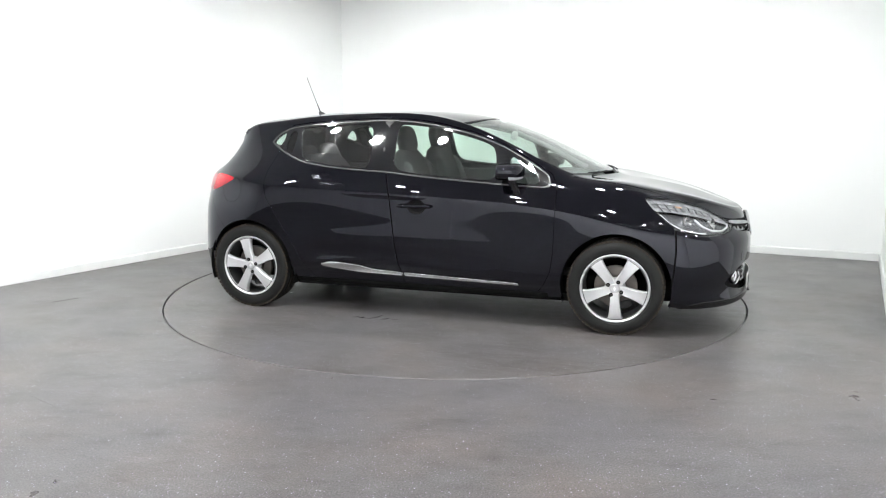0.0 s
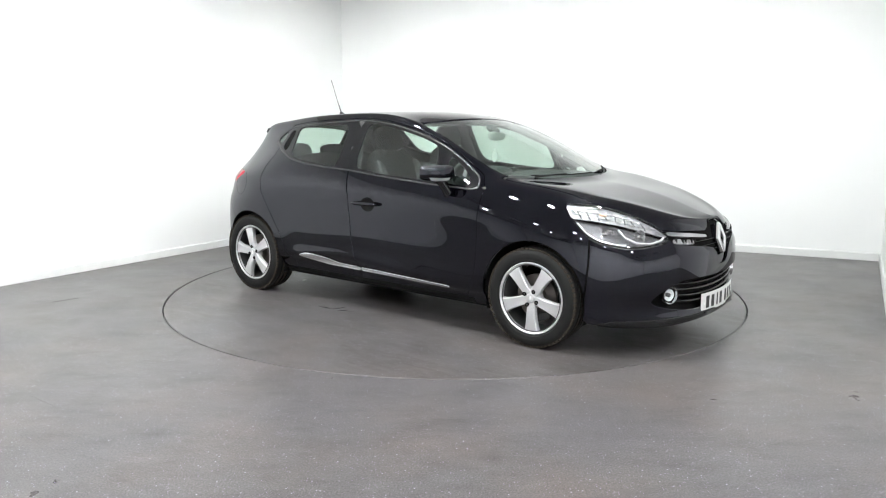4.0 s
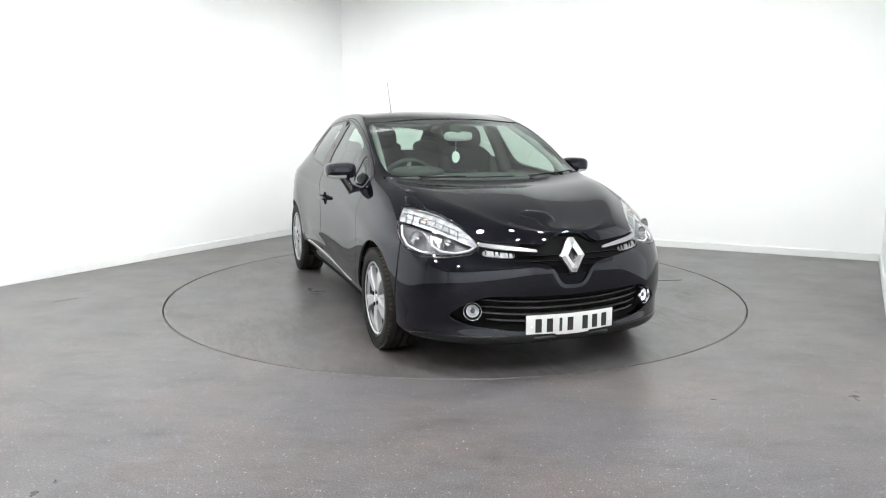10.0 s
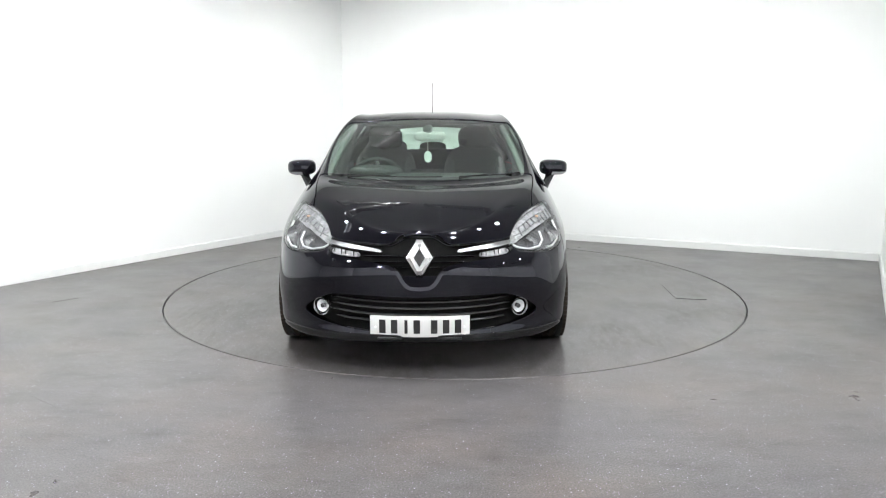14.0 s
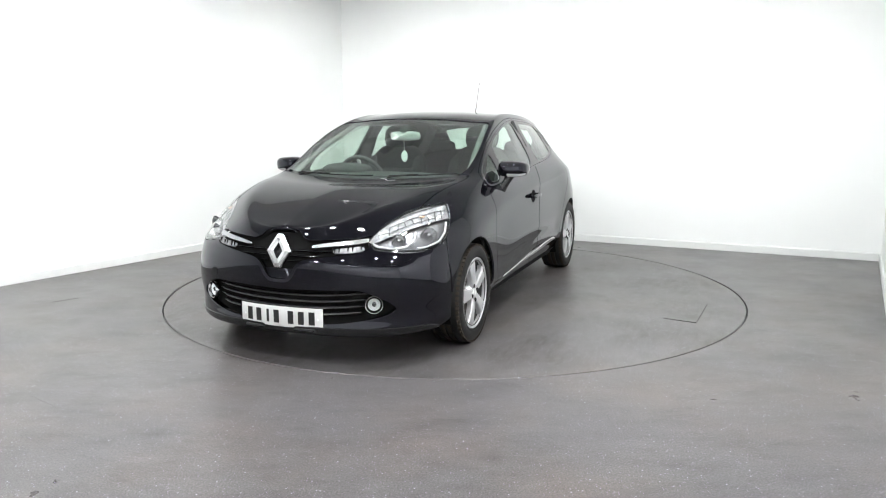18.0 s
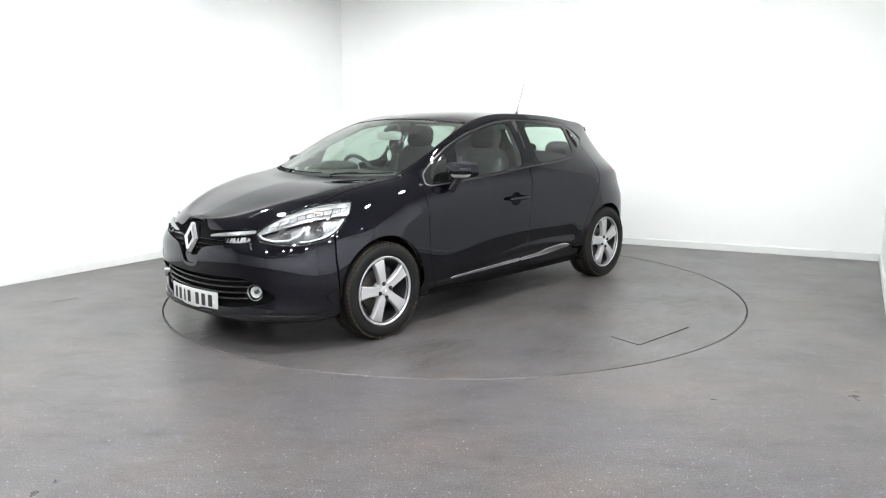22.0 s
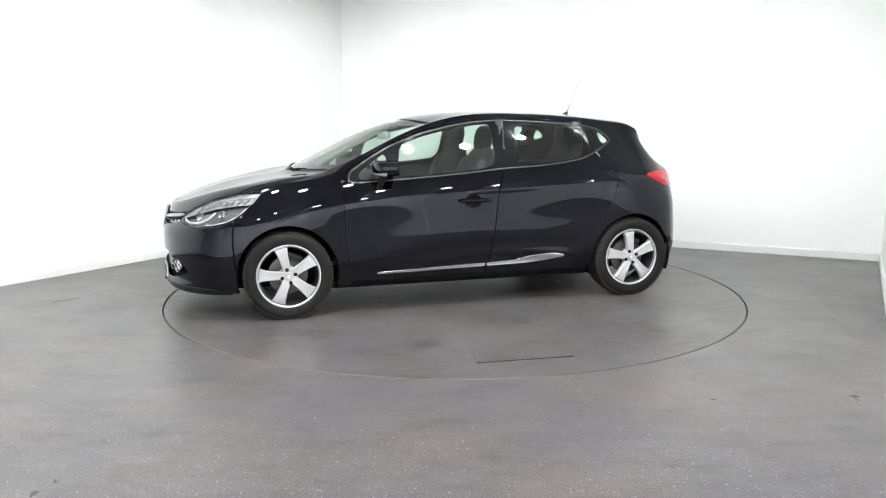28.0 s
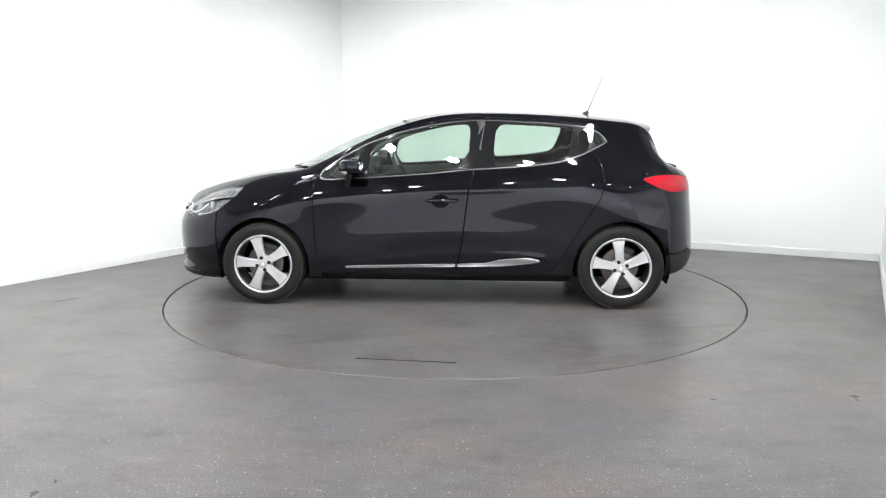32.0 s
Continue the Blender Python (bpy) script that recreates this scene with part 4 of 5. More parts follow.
def door_mirrors(car):
    def shell(grow):
        bm = pillow((0.185 * grow, 0.192 * grow, 0.112 * grow), power=3.3, n=20)
        for v in bm.verts:
            k = (v.co.y + 0.09) / 0.18
            v.co.z *= 1.0 - 0.12 * k
            v.co.x -= 0.035 * k * k
            if v.co.x < -0.07:
                v.co.x = -0.07
        return bm

    def housing():
        bm = shell(1.0)
        bm.transform(Matrix.Translation((0.622, 0.880, 1.012)))
        return bm

    def stalk():
        return tube([(0.66, 0.795, 0.83), (0.655, 0.815, 0.88), (0.64, 0.842, 0.93), (0.62, 0.865, 0.985)], [0.036, 0.028, 0.026, 0.034], 12)

    def lens():
        bm = shell(1.03)
        for co, no in (((0, 0, -0.020), (0.10, 0.05, 1)), ((0.012, 0, 0), (-1, 0, 0)), ((0, -0.02, 0), (0, -1, 0))):
            bmesh.ops.bisect_plane(bm, geom=bm.verts[:] + bm.edges[:] + bm.faces[:], plane_co=co, plane_no=no, clear_outer=True)
        for co, no in (((0, 0, -0.050), (0, 0, -1)),):
            bmesh.ops.bisect_plane(bm, geom=bm.verts[:] + bm.edges[:] + bm.faces[:], plane_co=co, plane_no=no, clear_outer=True)
        bm.transform(Matrix.Translation((0.622, 0.880, 1.012)))
        return bm

    def glass():
        bm = pillow((0.008, 0.148, 0.080), power=4, n=10)
        bm.transform(pose(0.552, 0.876, 1.012, 0, 0, -2))
        return bm
    for h in both("door_mirror", housing, M["paint"], car):
        side = 1 if h.data.vertices[0].co.y > 0 else -1
        for name, make, material, label in (("stalk", stalk, M["black"], ""), ("turn_signal", lens, M["white_lens"], "clear turn signal"), ("mirror_glass", glass, M["mirror"], "")):
            bm = make()
            part(name, bm if side > 0 else mirrored(bm), material, h, label)


def headlamp_inside(car, lamp):
    upper_line = ".0,1.0 -2,1.0 -2,.66 -1.47,.687 -1.30,.722 -1.10,.758 -.90,.782 -.73,.790 .0,.80"
    top, low = lamp.split(corner_field(upper_line))
    panel("indicator_band", top, M["lamp_ribs"], car, False, 0.0, -0.018, "bright silver indicator reflector")
    panel("lamp_bezel", low, M["lamp_grey"], car, False, 0.0, -0.040, "grey headlamp bezel")
    edge = low.below(-corner_field(HEADLAMP, -0.013)(low.rows))
    panel("lamp_seal", edge, M["black"], car, False, 0.0, -0.004)

    def at(s, z, lift):
        q = near(lamp, lambda r: (r[:, 1] - r[:, 0] - s) ** 2 + (r[:, 2] - z) ** 2)
        return Vector(q[:3]) + Vector(q[5:8]) * lift

    # facets of the indicator: long ribs and short cross ribs
    foot = ((-1.42, 0.700), (-1.30, 0.722), (-1.10, 0.758), (-0.90, 0.782), (-0.76, 0.788))
    for rise, n in ((0.022, 5), (0.044, 5), (0.064, 5)):
        both("lamp_rib", lambda: tube([at(s + 0.4 * rise, z + rise, -0.013) for s, z in foot[1 if rise > 0.03 else 0:n]], 0.0026, 6), M["blade_metal"], car, "bright rib inside the lamp")
    for k in range(8):
        s = -1.30 + 0.07 * k
        z = float(np.interp(s, [f[0] for f in foot], [f[1] for f in foot]))
        both("cross_rib", lambda: tube([at(s, z + 0.010, -0.014), at(s + 0.010, z + 0.040, -0.014)], 0.0035, 6), M["lamp_grey"], car)

    def guides():
        bm = tube([at(-0.775, 0.768, -0.02), at(-0.815, 0.715, -0.018), at(-0.90, 0.672, -0.016), at(-1.03, 0.657, -0.016), at(-1.13, 0.655, -0.016)], 0.0065, 8)
        tube([at(-1.10, 0.735, -0.02), at(-1.135, 0.695, -0.017), at(-1.20, 0.662, -0.016), at(-1.32, 0.655, -0.016), at(-1.42, 0.670, -0.015), at(-1.462, 0.688, -0.015)], 0.0065, 8, into=bm)
        return bm
    both("light_guide", guides, M["white_lens"], car, "white daytime light guide")

    def bowl(s, z, r):
        c = at(s, z, -0.022)
        way = (Vector((0.93, 0.36, 0.02))).normalized()
        turn = way.to_track_quat("Y", "Z").to_matrix().to_4x4()
        prof = [(r, 0.012), (r * 0.93, 0.004), (r * 0.8, -0.012), (r * 0.55, -0.026), (r * 0.28, -0.034), (r * 0.26, -0.006), (r * 0.18, 0.0), (0.001, 0.002)]
        return lathe(prof, 32, m=Matrix.Translation(c) @ turn)
    both("low_beam", lambda: bowl(-0.985, 0.715, 0.046), M["lamp_silver"], car, "bright headlamp reflector")
    both("high_beam", lambda: bowl(-1.255, 0.703, 0.040), M["lamp_silver"], car, "bright headlamp reflector")

    both("indicator_bulb", lambda: pillow((0.06, 0.02, 0.012), at=at(-0.98, 0.812, -0.020), n=6), M["amber"], car, "faint amber indicator bulb")


def front_face(car, grille, mouth, bumper):
    # upper grille: chrome blades, day lamps, dark bars, diamond badge
    blade, _ = grille.split(front_field(".486,.705 .489,.692 .40,.678 .185,.659 .183,.668 .30,.686", 0.0))
    panel("chrome_blade", blade, M["blade_metal"], car, False, 0.014, 0.010, "satin chrome grille blade")
    lamp, _ = grille.split(front_field(".462,.672 .400,.664 .305,.654 .312,.638 .40,.640 .470,.650"))
    panel("day_lamp", lamp, M["lamp_ribs"], car, False, 0.008, 0.0, "white daytime running lamp")
    for k in range(5):
        y = 0.325 + 0.03 * k
        z = 0.649 + 0.062 * (y - 0.31)
        both("lamp_divider", lambda: box((0.02, 0.004, 0.022), on_skin(grille, (1, 2), (y, z), 0.0), 0.001), M["black"], car)
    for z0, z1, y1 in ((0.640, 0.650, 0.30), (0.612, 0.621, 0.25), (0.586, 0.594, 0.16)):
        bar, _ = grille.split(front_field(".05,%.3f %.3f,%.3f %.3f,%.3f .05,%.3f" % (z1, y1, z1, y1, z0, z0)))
        # the bar stays flat: bent normals put in a highlight as if rounded
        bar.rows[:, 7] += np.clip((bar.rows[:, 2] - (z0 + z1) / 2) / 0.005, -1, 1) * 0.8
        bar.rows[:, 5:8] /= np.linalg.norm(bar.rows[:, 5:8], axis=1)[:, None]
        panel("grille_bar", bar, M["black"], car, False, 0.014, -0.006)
    badge = bmesh.new()
    rows = []
    for w, h, d in ((0.071, 0.090, 0.010), (0.076, 0.094, 0.0), (0.070, 0.087, -0.010), (0.050, 0.069, -0.017), (0.029, 0.046, -0.012), (0.027, 0.043, 0.008)):
        pts = [(w * 0.22, h), (w, 0.0), (w * 0.22, -h), (-w * 0.22, -h), (-w, 0.0), (-w * 0.22, h)] if w > 0.03 else [(0.001, h), (w, 0), (0.001, -h), (-0.001, -h), (-w, 0), (-0.001, h)]
        rows.append([badge.verts.new((x, d, z)) for x, z in pts])
    for a, b in zip(rows, rows[1:]):
        for k in range(6):
            badge.faces.new((a[k], a[(k + 1) % 6], b[(k + 1) % 6], b[k]))
    bmesh.ops.recalc_face_normals(badge, faces=list(badge.faces))
    badge.transform(pose(2.098, 0, 0.636, 0, 0, 90) @ pose(0, 0, 0, -13))
    part("diamond_badge", badge, M["badge"], car, "plain chrome diamond emblem")
    back = slab([(0.02, 0.082), (0.062, 0), (0.02, -0.082), (-0.02, -0.082), (-0.062, 0), (-0.02, 0.082)], 0.03, 0.004, m=pose(2.086, 0, 0.636, 0, 0, 90) @ pose(0, 0, 0, -13))
    part("badge_plinth", back, M["black"], car)
    # lower mouth: four long blades that bow with the bumper, fog lamps, number plate
    sel = mouth.rows[np.abs(mouth.rows[:, 2] - 0.35) < 0.05]
    bow = np.polyfit(sel[:, 1] ** 2, sel[:, 0], 2)
    section = ((-0.060, 0.006), (-0.020, 0.0085), (-0.006, 0.0070), (-0.001, 0.0035), (0.0, 0.0), (-0.003, -0.0045), (-0.012, -0.0075), (-0.060, -0.010))
    for zc, half in ((0.397, 0.475), (0.363, 0.475), (0.328, 0.465), (0.293, 0.445)):
        bm = bmesh.new()
        rows = []
        for k in range(41):
            y = half * (-1 + 2 * k / 40)
            x = float(np.polyval(bow, y * y)) - 0.016 - 0.02 * max(0.0, abs(y) / half - 0.85) / 0.15
            z = zc + 0.017 * min(1.0, (abs(y) / 0.42) ** 2.2)
            rows.append([bm.verts.new((x + dx, y, z + dz)) for dx, dz in section])
        for r, q in zip(rows, rows[1:]):
            for j in range(len(section) - 1):
                bm.faces.new((r[j], r[j + 1], q[j + 1], q[j]))
        bm.faces.new(rows[0])
        bm.faces.new(rows[-1][::-1])
        bmesh.ops.recalc_face_normals(bm, faces=list(bm.faces))
        smooth(bm, 60)
        part("grille_blade", bm, M["slat"], car)
    way = Vector((0.90, 0.43, 0.0)).normalized()
    turn = way.to_track_quat("Y", "Z").to_matrix().to_4x4()
    spot = Matrix.Translation(Vector((2.008, 0.525, 0.361))) @ turn
    rings = both("fog_lamp", lambda: lathe([(0.050, -0.02), (0.050, 0.004), (0.0475, 0.009), (0.0445, 0.007), (0.0435, -0.004)], 40, m=spot), M["chrome"], car, "round fog lamp with a chrome ring")
    for ring in rings:
        s = 1 if ring.data.vertices[0].co.y > 0 else -1
        for name, prof, material in (("recess", [(0.0435, -0.003), (0.040, -0.012), (0.034, -0.012)], M["inner"]), ("reflector", [(0.034, -0.004), (0.030, -0.015), (0.018, -0.026), (0.001, -0.028)], M["satin"]), ("bulb_cap", [(0.012, -0.026), (0.012, -0.006), (0.001, -0.003)], M["lamp_grey"]), ("fog_lens", [(0.035, -0.003), (0.025, 0.002), (0.001, 0.004)], M["lens"])):
            bm = lathe(prof, 28, m=spot)
            part(name, bm if s > 0 else mirrored(bm), material, ring)
    def bent(size, at, bevel):
        """A flat plate cut into strips and bent back with the bumper's curve."""
        bm = box(size, at, bevel)
        for k in range(1, 12):
            y = at[1] - size[1] / 2 + size[1] * k / 12
            bmesh.ops.bisect_plane(bm, geom=bm.verts[:] + bm.edges[:] + bm.faces[:], plane_co=(0, y, 0), plane_no=(0, 1, 0))
        for w in bm.verts:
            w.co.x -= 0.42 * w.co.y ** 2
        return bm
    plate = part("number_plate", bent((0.006, 0.52, 0.112), (2.124, 0, 0.277), 0.0025), M["plate"], car, "white front number plate")
    for k, y in enumerate((-0.195, -0.133, -0.071, -0.015, 0.075, 0.137, 0.199)):
        part("bar", bent((0.002, 0.016 if k == 2 else 0.034, 0.072), (2.1275, y, 0.277), 0.0), M["ink"], plate)
    for y in (-0.232, 0.232):
        part("plate_screw", lathe([(0.001, 0.002), (0.006, 0.0015), (0.0065, 0.0)], 12, m=pose(2.127 - 0.42 * y * y, y, 0.272, 0, 0, -90)), M["satin"], plate)
    part("plate_holder", box((0.02, 0.44, 0.012), (2.112, 0, 0.214), 0.003), M["plastic"], car)
    cover = on_skin(bumper, (1, 2), (0.475, 0.488), 0.0)
    q = near(bumper, lambda r: (r[:, 1] - 0.475) ** 2 + (r[:, 2] - 0.488) ** 2)
    turn = Vector((q[5], -q[6], q[7])).to_track_quat("Y", "Z").to_matrix().to_4x4()
    part("tow_cover", lathe([(0.001, 0.0012), (0.027, 0.0008), (0.0285, -0.003)], 32, m=Matrix.Translation((cover.x, -cover.y, cover.z)) @ turn), M["paint"], car)
    lip, _ = bumper.split(front_field("-.1,.232 .3,.230 .6,.226 .78,.224 .78,.15 -.1,.15", uhi=3.6))
    panel("front_lip", lip, M["black"], car, True, 0.01, 0.006)


def wipers(car, screen):
    for y0, y1, name in ((-0.50, 0.10, 0), (0.20, 0.62, 1)):
        pts = []
        for k in range(9):
            y = y0 + (y1 - y0) * k / 8
            q = near(screen, lambda r: (r[:, 1] - abs(y)) ** 2 * 4 + (r[:, 3] - 5.885 - 0.04 * (k / 8)) ** 2)
            pts.append(Vector((q[0], math.copysign(q[1], y) if abs(y) > 0.02 else 0.0, q[2])) + Vector((q[5], 0, q[7])) * 0.005)
        arm = part("wiper", tube([pts[0] + Vector((0.03, 0, -0.012)), pts[2] + Vector((0.012, 0, -0.002)), pts[4] + Vector((0, 0, 0.003))], [0.006, 0.005, 0.0035], 8), M["wiper"], car)
        part("blade", tube([p - Vector((0, 0, 0.003)) for p in pts], 0.004, 6), M["wiper"], arm)


def roof_fittings(car):
    part("aerial", tube([(-1.107, 0, 1.372), (-1.112, 0, 1.386), (-1.128, 0, 1.40)], [0.032, 0.020, 0.010], 14), M["plastic"], car, "black roof aerial")
    part("aerial_rod", tube([(-1.118, 0, 1.392), (-1.146, 0, 1.46), (-1.149, 0, 1.465), (-1.232, 0, 1.672)], [0.0042, 0.0038, 0.0024, 0.0020], 8), M["plastic"], car)
    # roof spoiler: a wedge across the top of the tailgate
    bm = bmesh.new()
    rows = []
    n = 24
    for k in range(n + 1):
        t = -1 + 2 * k / n
        y = 0.49 * t
        drop = 0.055 * t * t
        back = -1.572 + 0.055 * t ** 4 + 0.012 * t * t
        prof = [(-1.22, 1.352), (-1.36, 1.345), (-1.48, 1.327), (back + 0.012, 1.308), (back, 1.301), (back + 0.006, 1.293), (-1.47, 1.279), (-1.40, 1.275)]
        rows.append([bm.verts.new((x, y, z - drop)) for x, z in prof])
    for a, b in zip(rows, rows[1:]):
        for j in range(len(a) - 1):
            bm.faces.new((a[j], a[j + 1], b[j + 1], b[j]))
    bm.faces.new(rows[0])
    bm.faces.new(rows[-1][::-1])
    bmesh.ops.recalc_face_normals(bm, faces=list(bm.faces))
    smooth(bm, 40)
    part("roof_spoiler", bm, M["paint"], car)
    # no slot is cut: a dark pad on the top face gives its shade
    both("spoiler_slot_shade", lambda: pillow((0.12, 0.05, 0.008), power=4, n=8, m=pose(-1.33, 0.33, 1.324, 0, -6, 0)), M["inner"], car, "dark pad put in for the shade of the spoiler slot")


def skin_point(skin, x, z, lift=0.0):
    """The surface at a place of the side view, blended from its nearest points."""
    d = (skin.rows[:, 0] - x) ** 2 + (skin.rows[:, 2] - z) ** 2 + 1e-7
    k = np.argpartition(d, 4)[:4]
    w = (1 / d[k]) / (1 / d[k]).sum()
    q = (skin.rows[k] * w[:, None]).sum(0)
    return Vector(q[:3]) + Vector(q[5:8]) * lift


def fuel_flap(car, skin):
    """The round joint of the fuel flap on the right-hand quarter panel."""
    side = skin.below((skin.rows[:, 4] - 6.2) * 0.1)
    pts = []
    for k in range(41):
        a = 2 * math.pi * k / 40
        p = skin_point(side, -1.432 + 0.088 * math.cos(a), 0.845 + 0.085 * math.sin(a), -0.0002)
        pts.append((p.x, -p.y, p.z))
    part("fuel_flap", tube(pts, 0.0016, 6, ends=False), M["gap"], car, "thin round joint of the fuel flap")


def tail_details(car, tail):
    panel("tail_lamp_back", tail, M["inner"], car, False, 0.0, -0.022)

    def reflector():
        bm = pillow((0.012, 0.10, 0.034), power=4, n=8)
        bm.transform(pose(-1.758, 0.644, 0.335, 0, 0, 138))
        return bm
    both("rear_reflector", reflector, M["red"], car, "red bumper reflector")


def cabin(car):
    # front seats
    for y in (0.36, -0.36):
        s = part("front_seat", pillow((0.52, 0.50, 0.18), power=3.4, m=pose(0.08, y, 0.50, 0, -8)), M["cloth"], car, "charcoal cloth front seat")
        part("backrest", pillow((0.17, 0.50, 0.66), power=3.2, m=pose(-0.17, y, 0.82, 0, -18)), M["cloth"], s)
        part("bolster", pillow((0.12, 0.10, 0.52), power=2.6, m=pose(-0.11, y + 0.20, 0.80, 0, -18)), M["trim"], s)
        part("bolster", pillow((0.12, 0.10, 0.52), power=2.6, m=pose(-0.11, y - 0.20, 0.80, 0, -18)), M["trim"], s)
        part("headrest", pillow((0.105, 0.27, 0.20), power=2.8, m=pose(-0.255, y, 1.195, 0, -12)), M["cloth"], s)
        for dy in (-0.06, 0.06):
            part("headrest_post", tube([(-0.235, y + dy, 1.05), (-0.255, y + dy, 1.16)], 0.007, 8), M["chrome"], s)
    bench = part("rear_bench", pillow((0.50, 1.22, 0.18), power=4, m=pose(-0.86, 0, 0.52, 0, -6)), M["cloth"], car, "charcoal cloth rear bench")
    part("backrest", pillow((0.16, 1.24, 0.60), power=4, m=pose(-1.13, 0, 0.78, 0, -22)), M["cloth"], bench)
    for y in (0.37, 0.0, -0.37):
        part("headrest", pillow((0.09, 0.25, 0.13 if y else 0.10), power=2.8, m=pose(-1.245, y, 1.085, 0, -15)), M["cloth"], bench)
    part("parcel_shelf", box((0.42, 1.16, 0.025), (-1.46, 0, 0.965), 0.006), M["trim"], car)
    part("cabin_floor", box((2.4, 1.3, 0.03), (-0.2, 0, 0.34)), M["trim"], car)
    # dashboard with cowl over the dials, steering wheel on the right-hand side
    dash = part("dashboard", pillow((0.52, 1.38, 0.34), power=3.6, m=pose(0.80, 0, 0.80, 0, 6)), M["trim"], car, "dark grey dashboard")
    part("dash_top", pillow((0.40, 1.26, 0.07), power=4, m=pose(0.90, 0, 0.925, 0, 6)), M["trim"], dash)
    part("dial_hood", pillow((0.24, 0.36, 0.09), power=2.6, m=pose(0.66, -0.36, 0.985)), M["trim"], dash)
    part("centre_screen", box((0.03, 0.24, 0.15), (0.56, 0.0, 0.92), 0.008, m=pose(0, 0, 0)), M["black"], dash)
    wheel_m = pose(0.42, -0.36, 0.895, 0, -66, 0)
    ring = bmesh.new()
    n, k = 40, 10
    rows = []
    for i in range(n):
        a = 2 * math.pi * i / n
        rows.append([ring.verts.new(((0.183 + 0.0155 * math.cos(2 * math.pi * j / k)) * math.cos(a), (0.183 + 0.0155 * math.cos(2 * math.pi * j / k)) * math.sin(a), 0.0155 * math.sin(2 * math.pi * j / k))) for j in range(k)])
    for i in range(n):
        for j in range(k):
            ring.faces.new((rows[i][j], rows[(i + 1) % n][j], rows[(i + 1) % n][(j + 1) % k], rows[i][(j + 1) % k]))
    smooth(ring)
    ring.transform(wheel_m)
    sw = part("steering_wheel", ring, M["trim"], car, "dark leather steering wheel")
    part("hub_pad", pillow((0.13, 0.15, 0.05), power=3, m=wheel_m), M["trim"], sw)
    for a in (0, 125, 235):
        part("spoke", tube([wheel_m @ Vector((0.05 * math.cos(radians(a)), 0.05 * math.sin(radians(a)), 0)), wheel_m @ Vector((0.18 * math.cos(radians(a)), 0.18 * math.sin(radians(a)), 0))], 0.014, 8), M["satin"], sw)
    # door boards and pillars inside
    for y in (1, -1):
        part("door_board", box((1.75, 0.035, 0.48), (0.05, 0.765 * y, 0.69), 0.012), M["trim"], car)
        part("door_board", box((0.85, 0.035, 0.50), (-0.80, 0.76 * y, 0.71), 0.012), M["trim"], car)
        part("pillar_inner", tube([(-0.27, 0.755 * y, 0.90), (-0.29, 0.67 * y, 1.12), (-0.29, 0.57 * y, 1.31)], [0.055, 0.05, 0.045], 8), M["trim"], car)
        part("rear_pillar_inner", tube([(-1.28, 0.68 * y, 0.95), (-1.32, 0.565 * y, 1.12), (-1.27, 0.48 * y, 1.27)], [0.045, 0.05, 0.04], 8), M["trim"], car)
        part("screen_pillar_inner", tube([(0.92, 0.655 * y, 0.96), (0.56, 0.60 * y, 1.145), (0.22, 0.545 * y, 1.285)], 0.020, 8), M["lining"], car)
        part("sun_visor", box((0.13, 0.34, 0.014), (0.17, 0.29 * y, 1.298), 0.005), M["lining"], car)
    mir = part("rear_view_mirror", pillow((0.035, 0.225, 0.066), power=4, m=pose(0.46, 0.015, 1.222, 0, 6, 8)), M["pale_plastic"], car, "pale grey rear-view mirror")
    part("mirror_glass", pillow((0.006, 0.205, 0.052), power=5, m=pose(0.441, 0.014, 1.221, 0, 6, 8)), M["mirror"], mir)
    part("mirror_stem", pillow((0.10, 0.07, 0.045), power=3, m=pose(0.435, 0, 1.268, 0, 25)), M["trim"], mir)
    tag = part("air_freshener", lathe([(0.001, -0.002), (0.027, -0.002), (0.0285, 0.0), (0.027, 0.002), (0.001, 0.002)], 28, m=pose(0.45, 0.0, 1.075, 0, 0, 80) @ Matrix.Diagonal((1, 1, 1.45, 1))), M["paper"], car, "white oval air freshener card")
    part("cord", tube([(0.45, 0.0, 1.115), (0.46, 0.0, 1.20)], 0.0022, 6), M["paper"], tag)


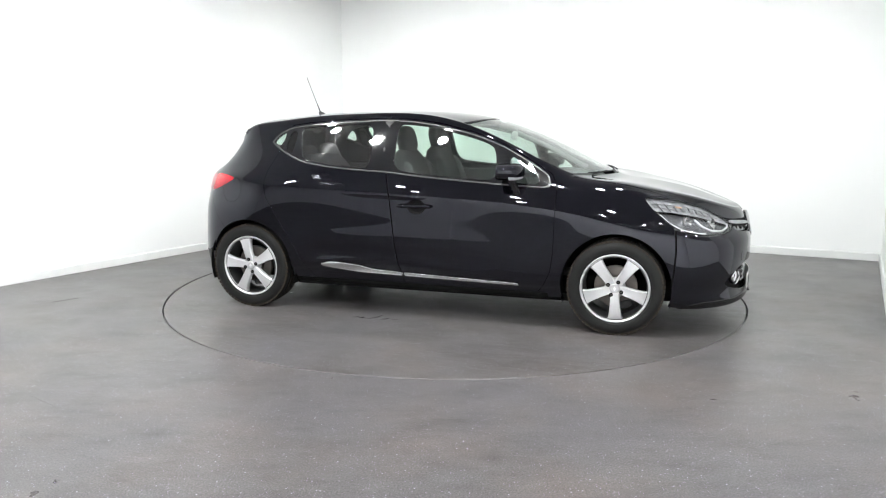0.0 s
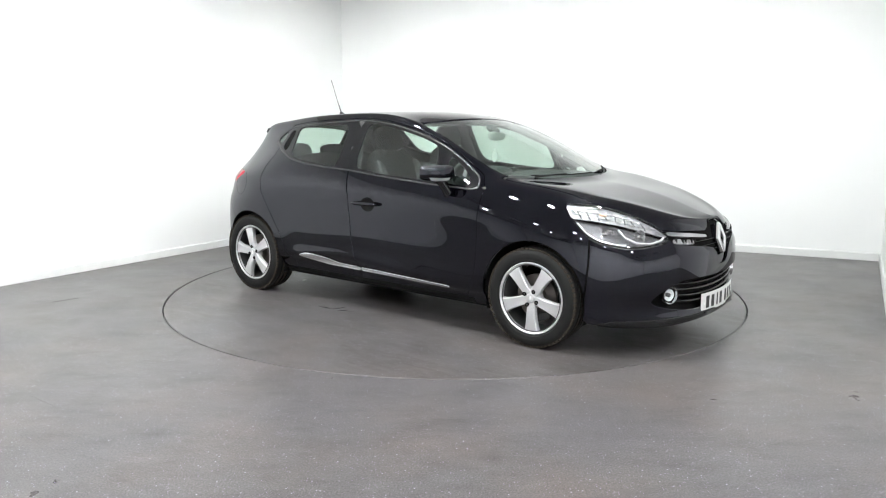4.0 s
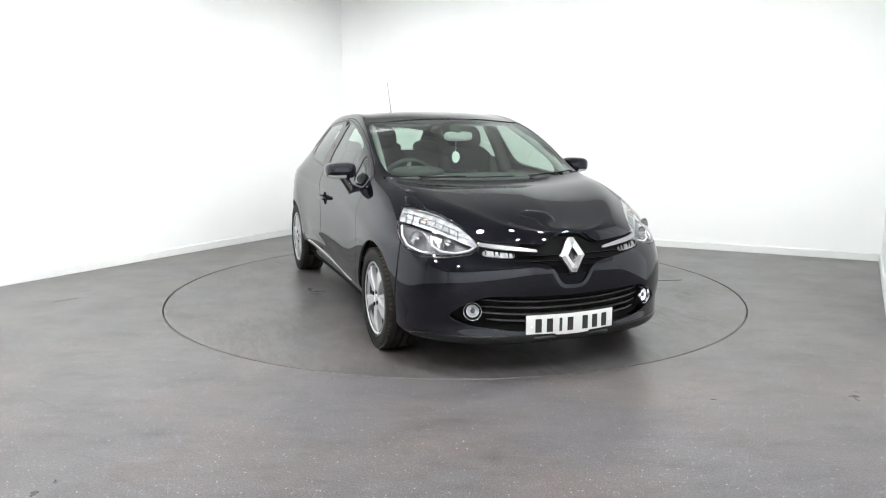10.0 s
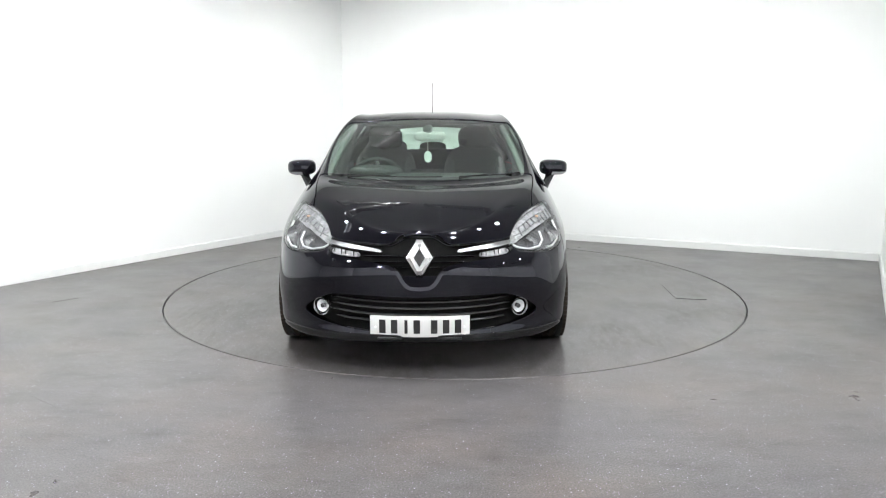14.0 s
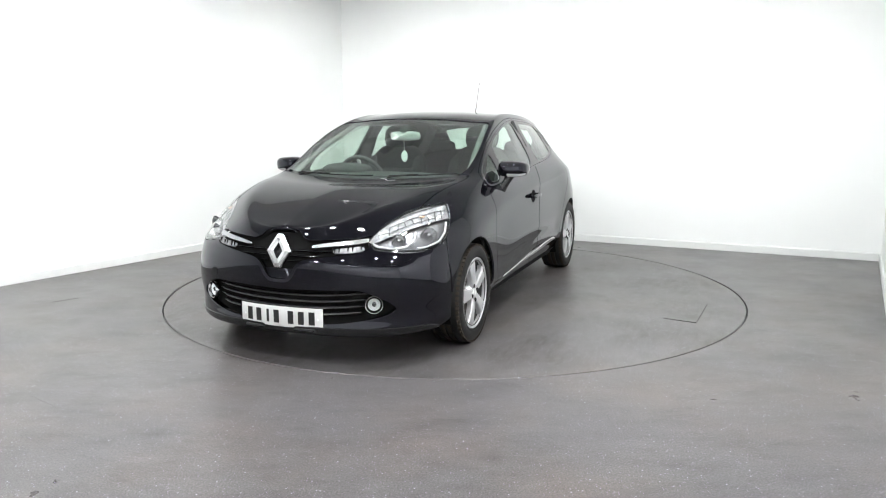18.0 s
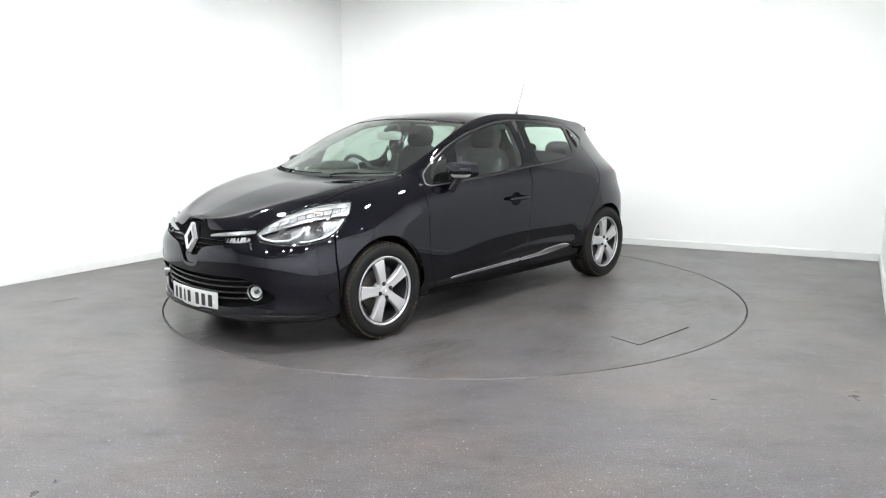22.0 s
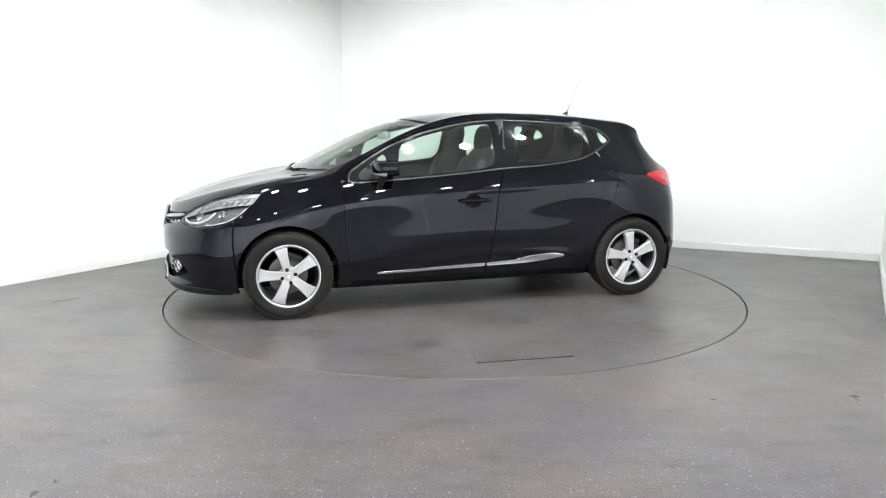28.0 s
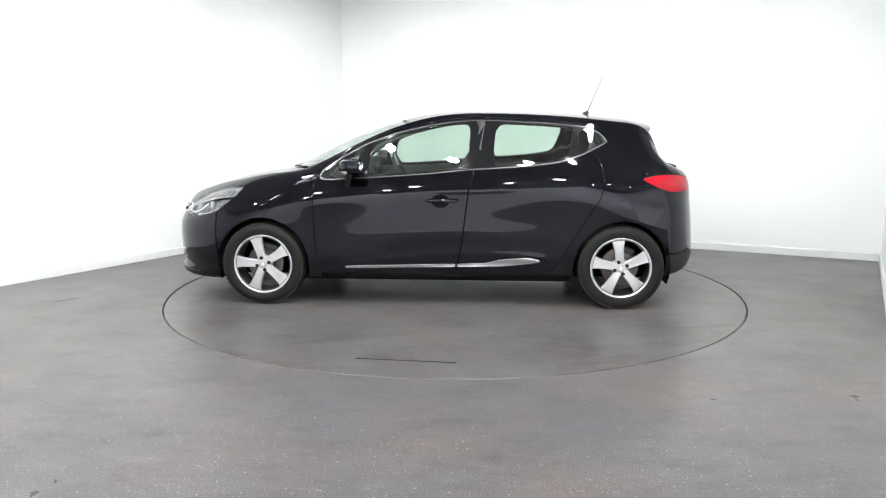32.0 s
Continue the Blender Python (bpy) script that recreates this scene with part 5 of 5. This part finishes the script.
def underside(car):
    bm = box((3.5, 1.30, 0.16), (0.08, 0, 0.27), 0.03)
    box((2.0, 0.10, 0.05), (0.05, 0.72, 0.205), 0.01, into=bm)
    box((2.0, 0.10, 0.05), (0.05, -0.72, 0.205), 0.01, into=bm)
    part("underbody", bm, M["inner"], car)


def build_car():
    car = new("hatchback_car")
    grille, mouth, lamp, tail, bowl, bumper, screen, whole = build_body(car)
    panel("upper_grille", grille, M["inner"], car, True, 0.0, -0.030)
    panel("lower_grille", mouth, M["inner"], car, True, 0.0, -0.045)
    panel("headlamp", lamp, M["lens"], car, False, 0.0, 0.0, "clear swept-back headlamp")
    panel("tail_lamp", tail, M["red"], car, False, 0.01, 0.0, "red tail lamp")
    headlamp_inside(car, lamp)
    front_face(car, grille, mouth, bumper)
    bright_strips(car, whole)
    door_handles(car, bowl)
    door_mirrors(car)
    wipers(car, screen)
    roof_fittings(car)
    tail_details(car, tail)
    fuel_flap(car, whole)
    cabin(car)
    underside(car)
    for x, side, turned in ((1.291, 1, -0.244), (1.291, -1, 0.593), (-1.291, 1, -0.12), (-1.291, -1, -0.2)):
        wheel_liner(car, x, side, 0.350)
        wheel(car, x, side, turned)
    return tagged(car, "black five-door hatchback car with silver alloy wheels, on a turntable", "car")


build_studio()
build_lamps()
DECK = build_turntable()
SCRAPS = [paper_scrap(-0.90, 0.05, 20), paper_scrap(-1.16, -0.565, 70)]
CAR = build_car()

# heading of the turntable, in degrees, every two seconds
HEADING = (-16.83, -27.14, -37.41, -47.66, -58.0, -68.47, -79.03, -89.66, -100.29, -110.86, -121.36, -131.93, -142.46, -152.77, -162.97, -173.12, -183.25)
OFFSET = Matrix.Translation((0.0677, -0.1884, 0.0))


def motions():
    walk(DECK, [(2.0 * k, pose(0, 0, 0, 0, 0, h)) for k, h in enumerate(HEADING)])
    for scrap in SCRAPS:
        walk(scrap, [(2.0 * k, pose(0, 0, 0, 0, 0, h)) for k, h in enumerate(HEADING)])
    walk(CAR, [(2.0 * k, pose(0, 0, 0, 0, 0, h) @ OFFSET) for k, h in enumerate(HEADING)])


motions()
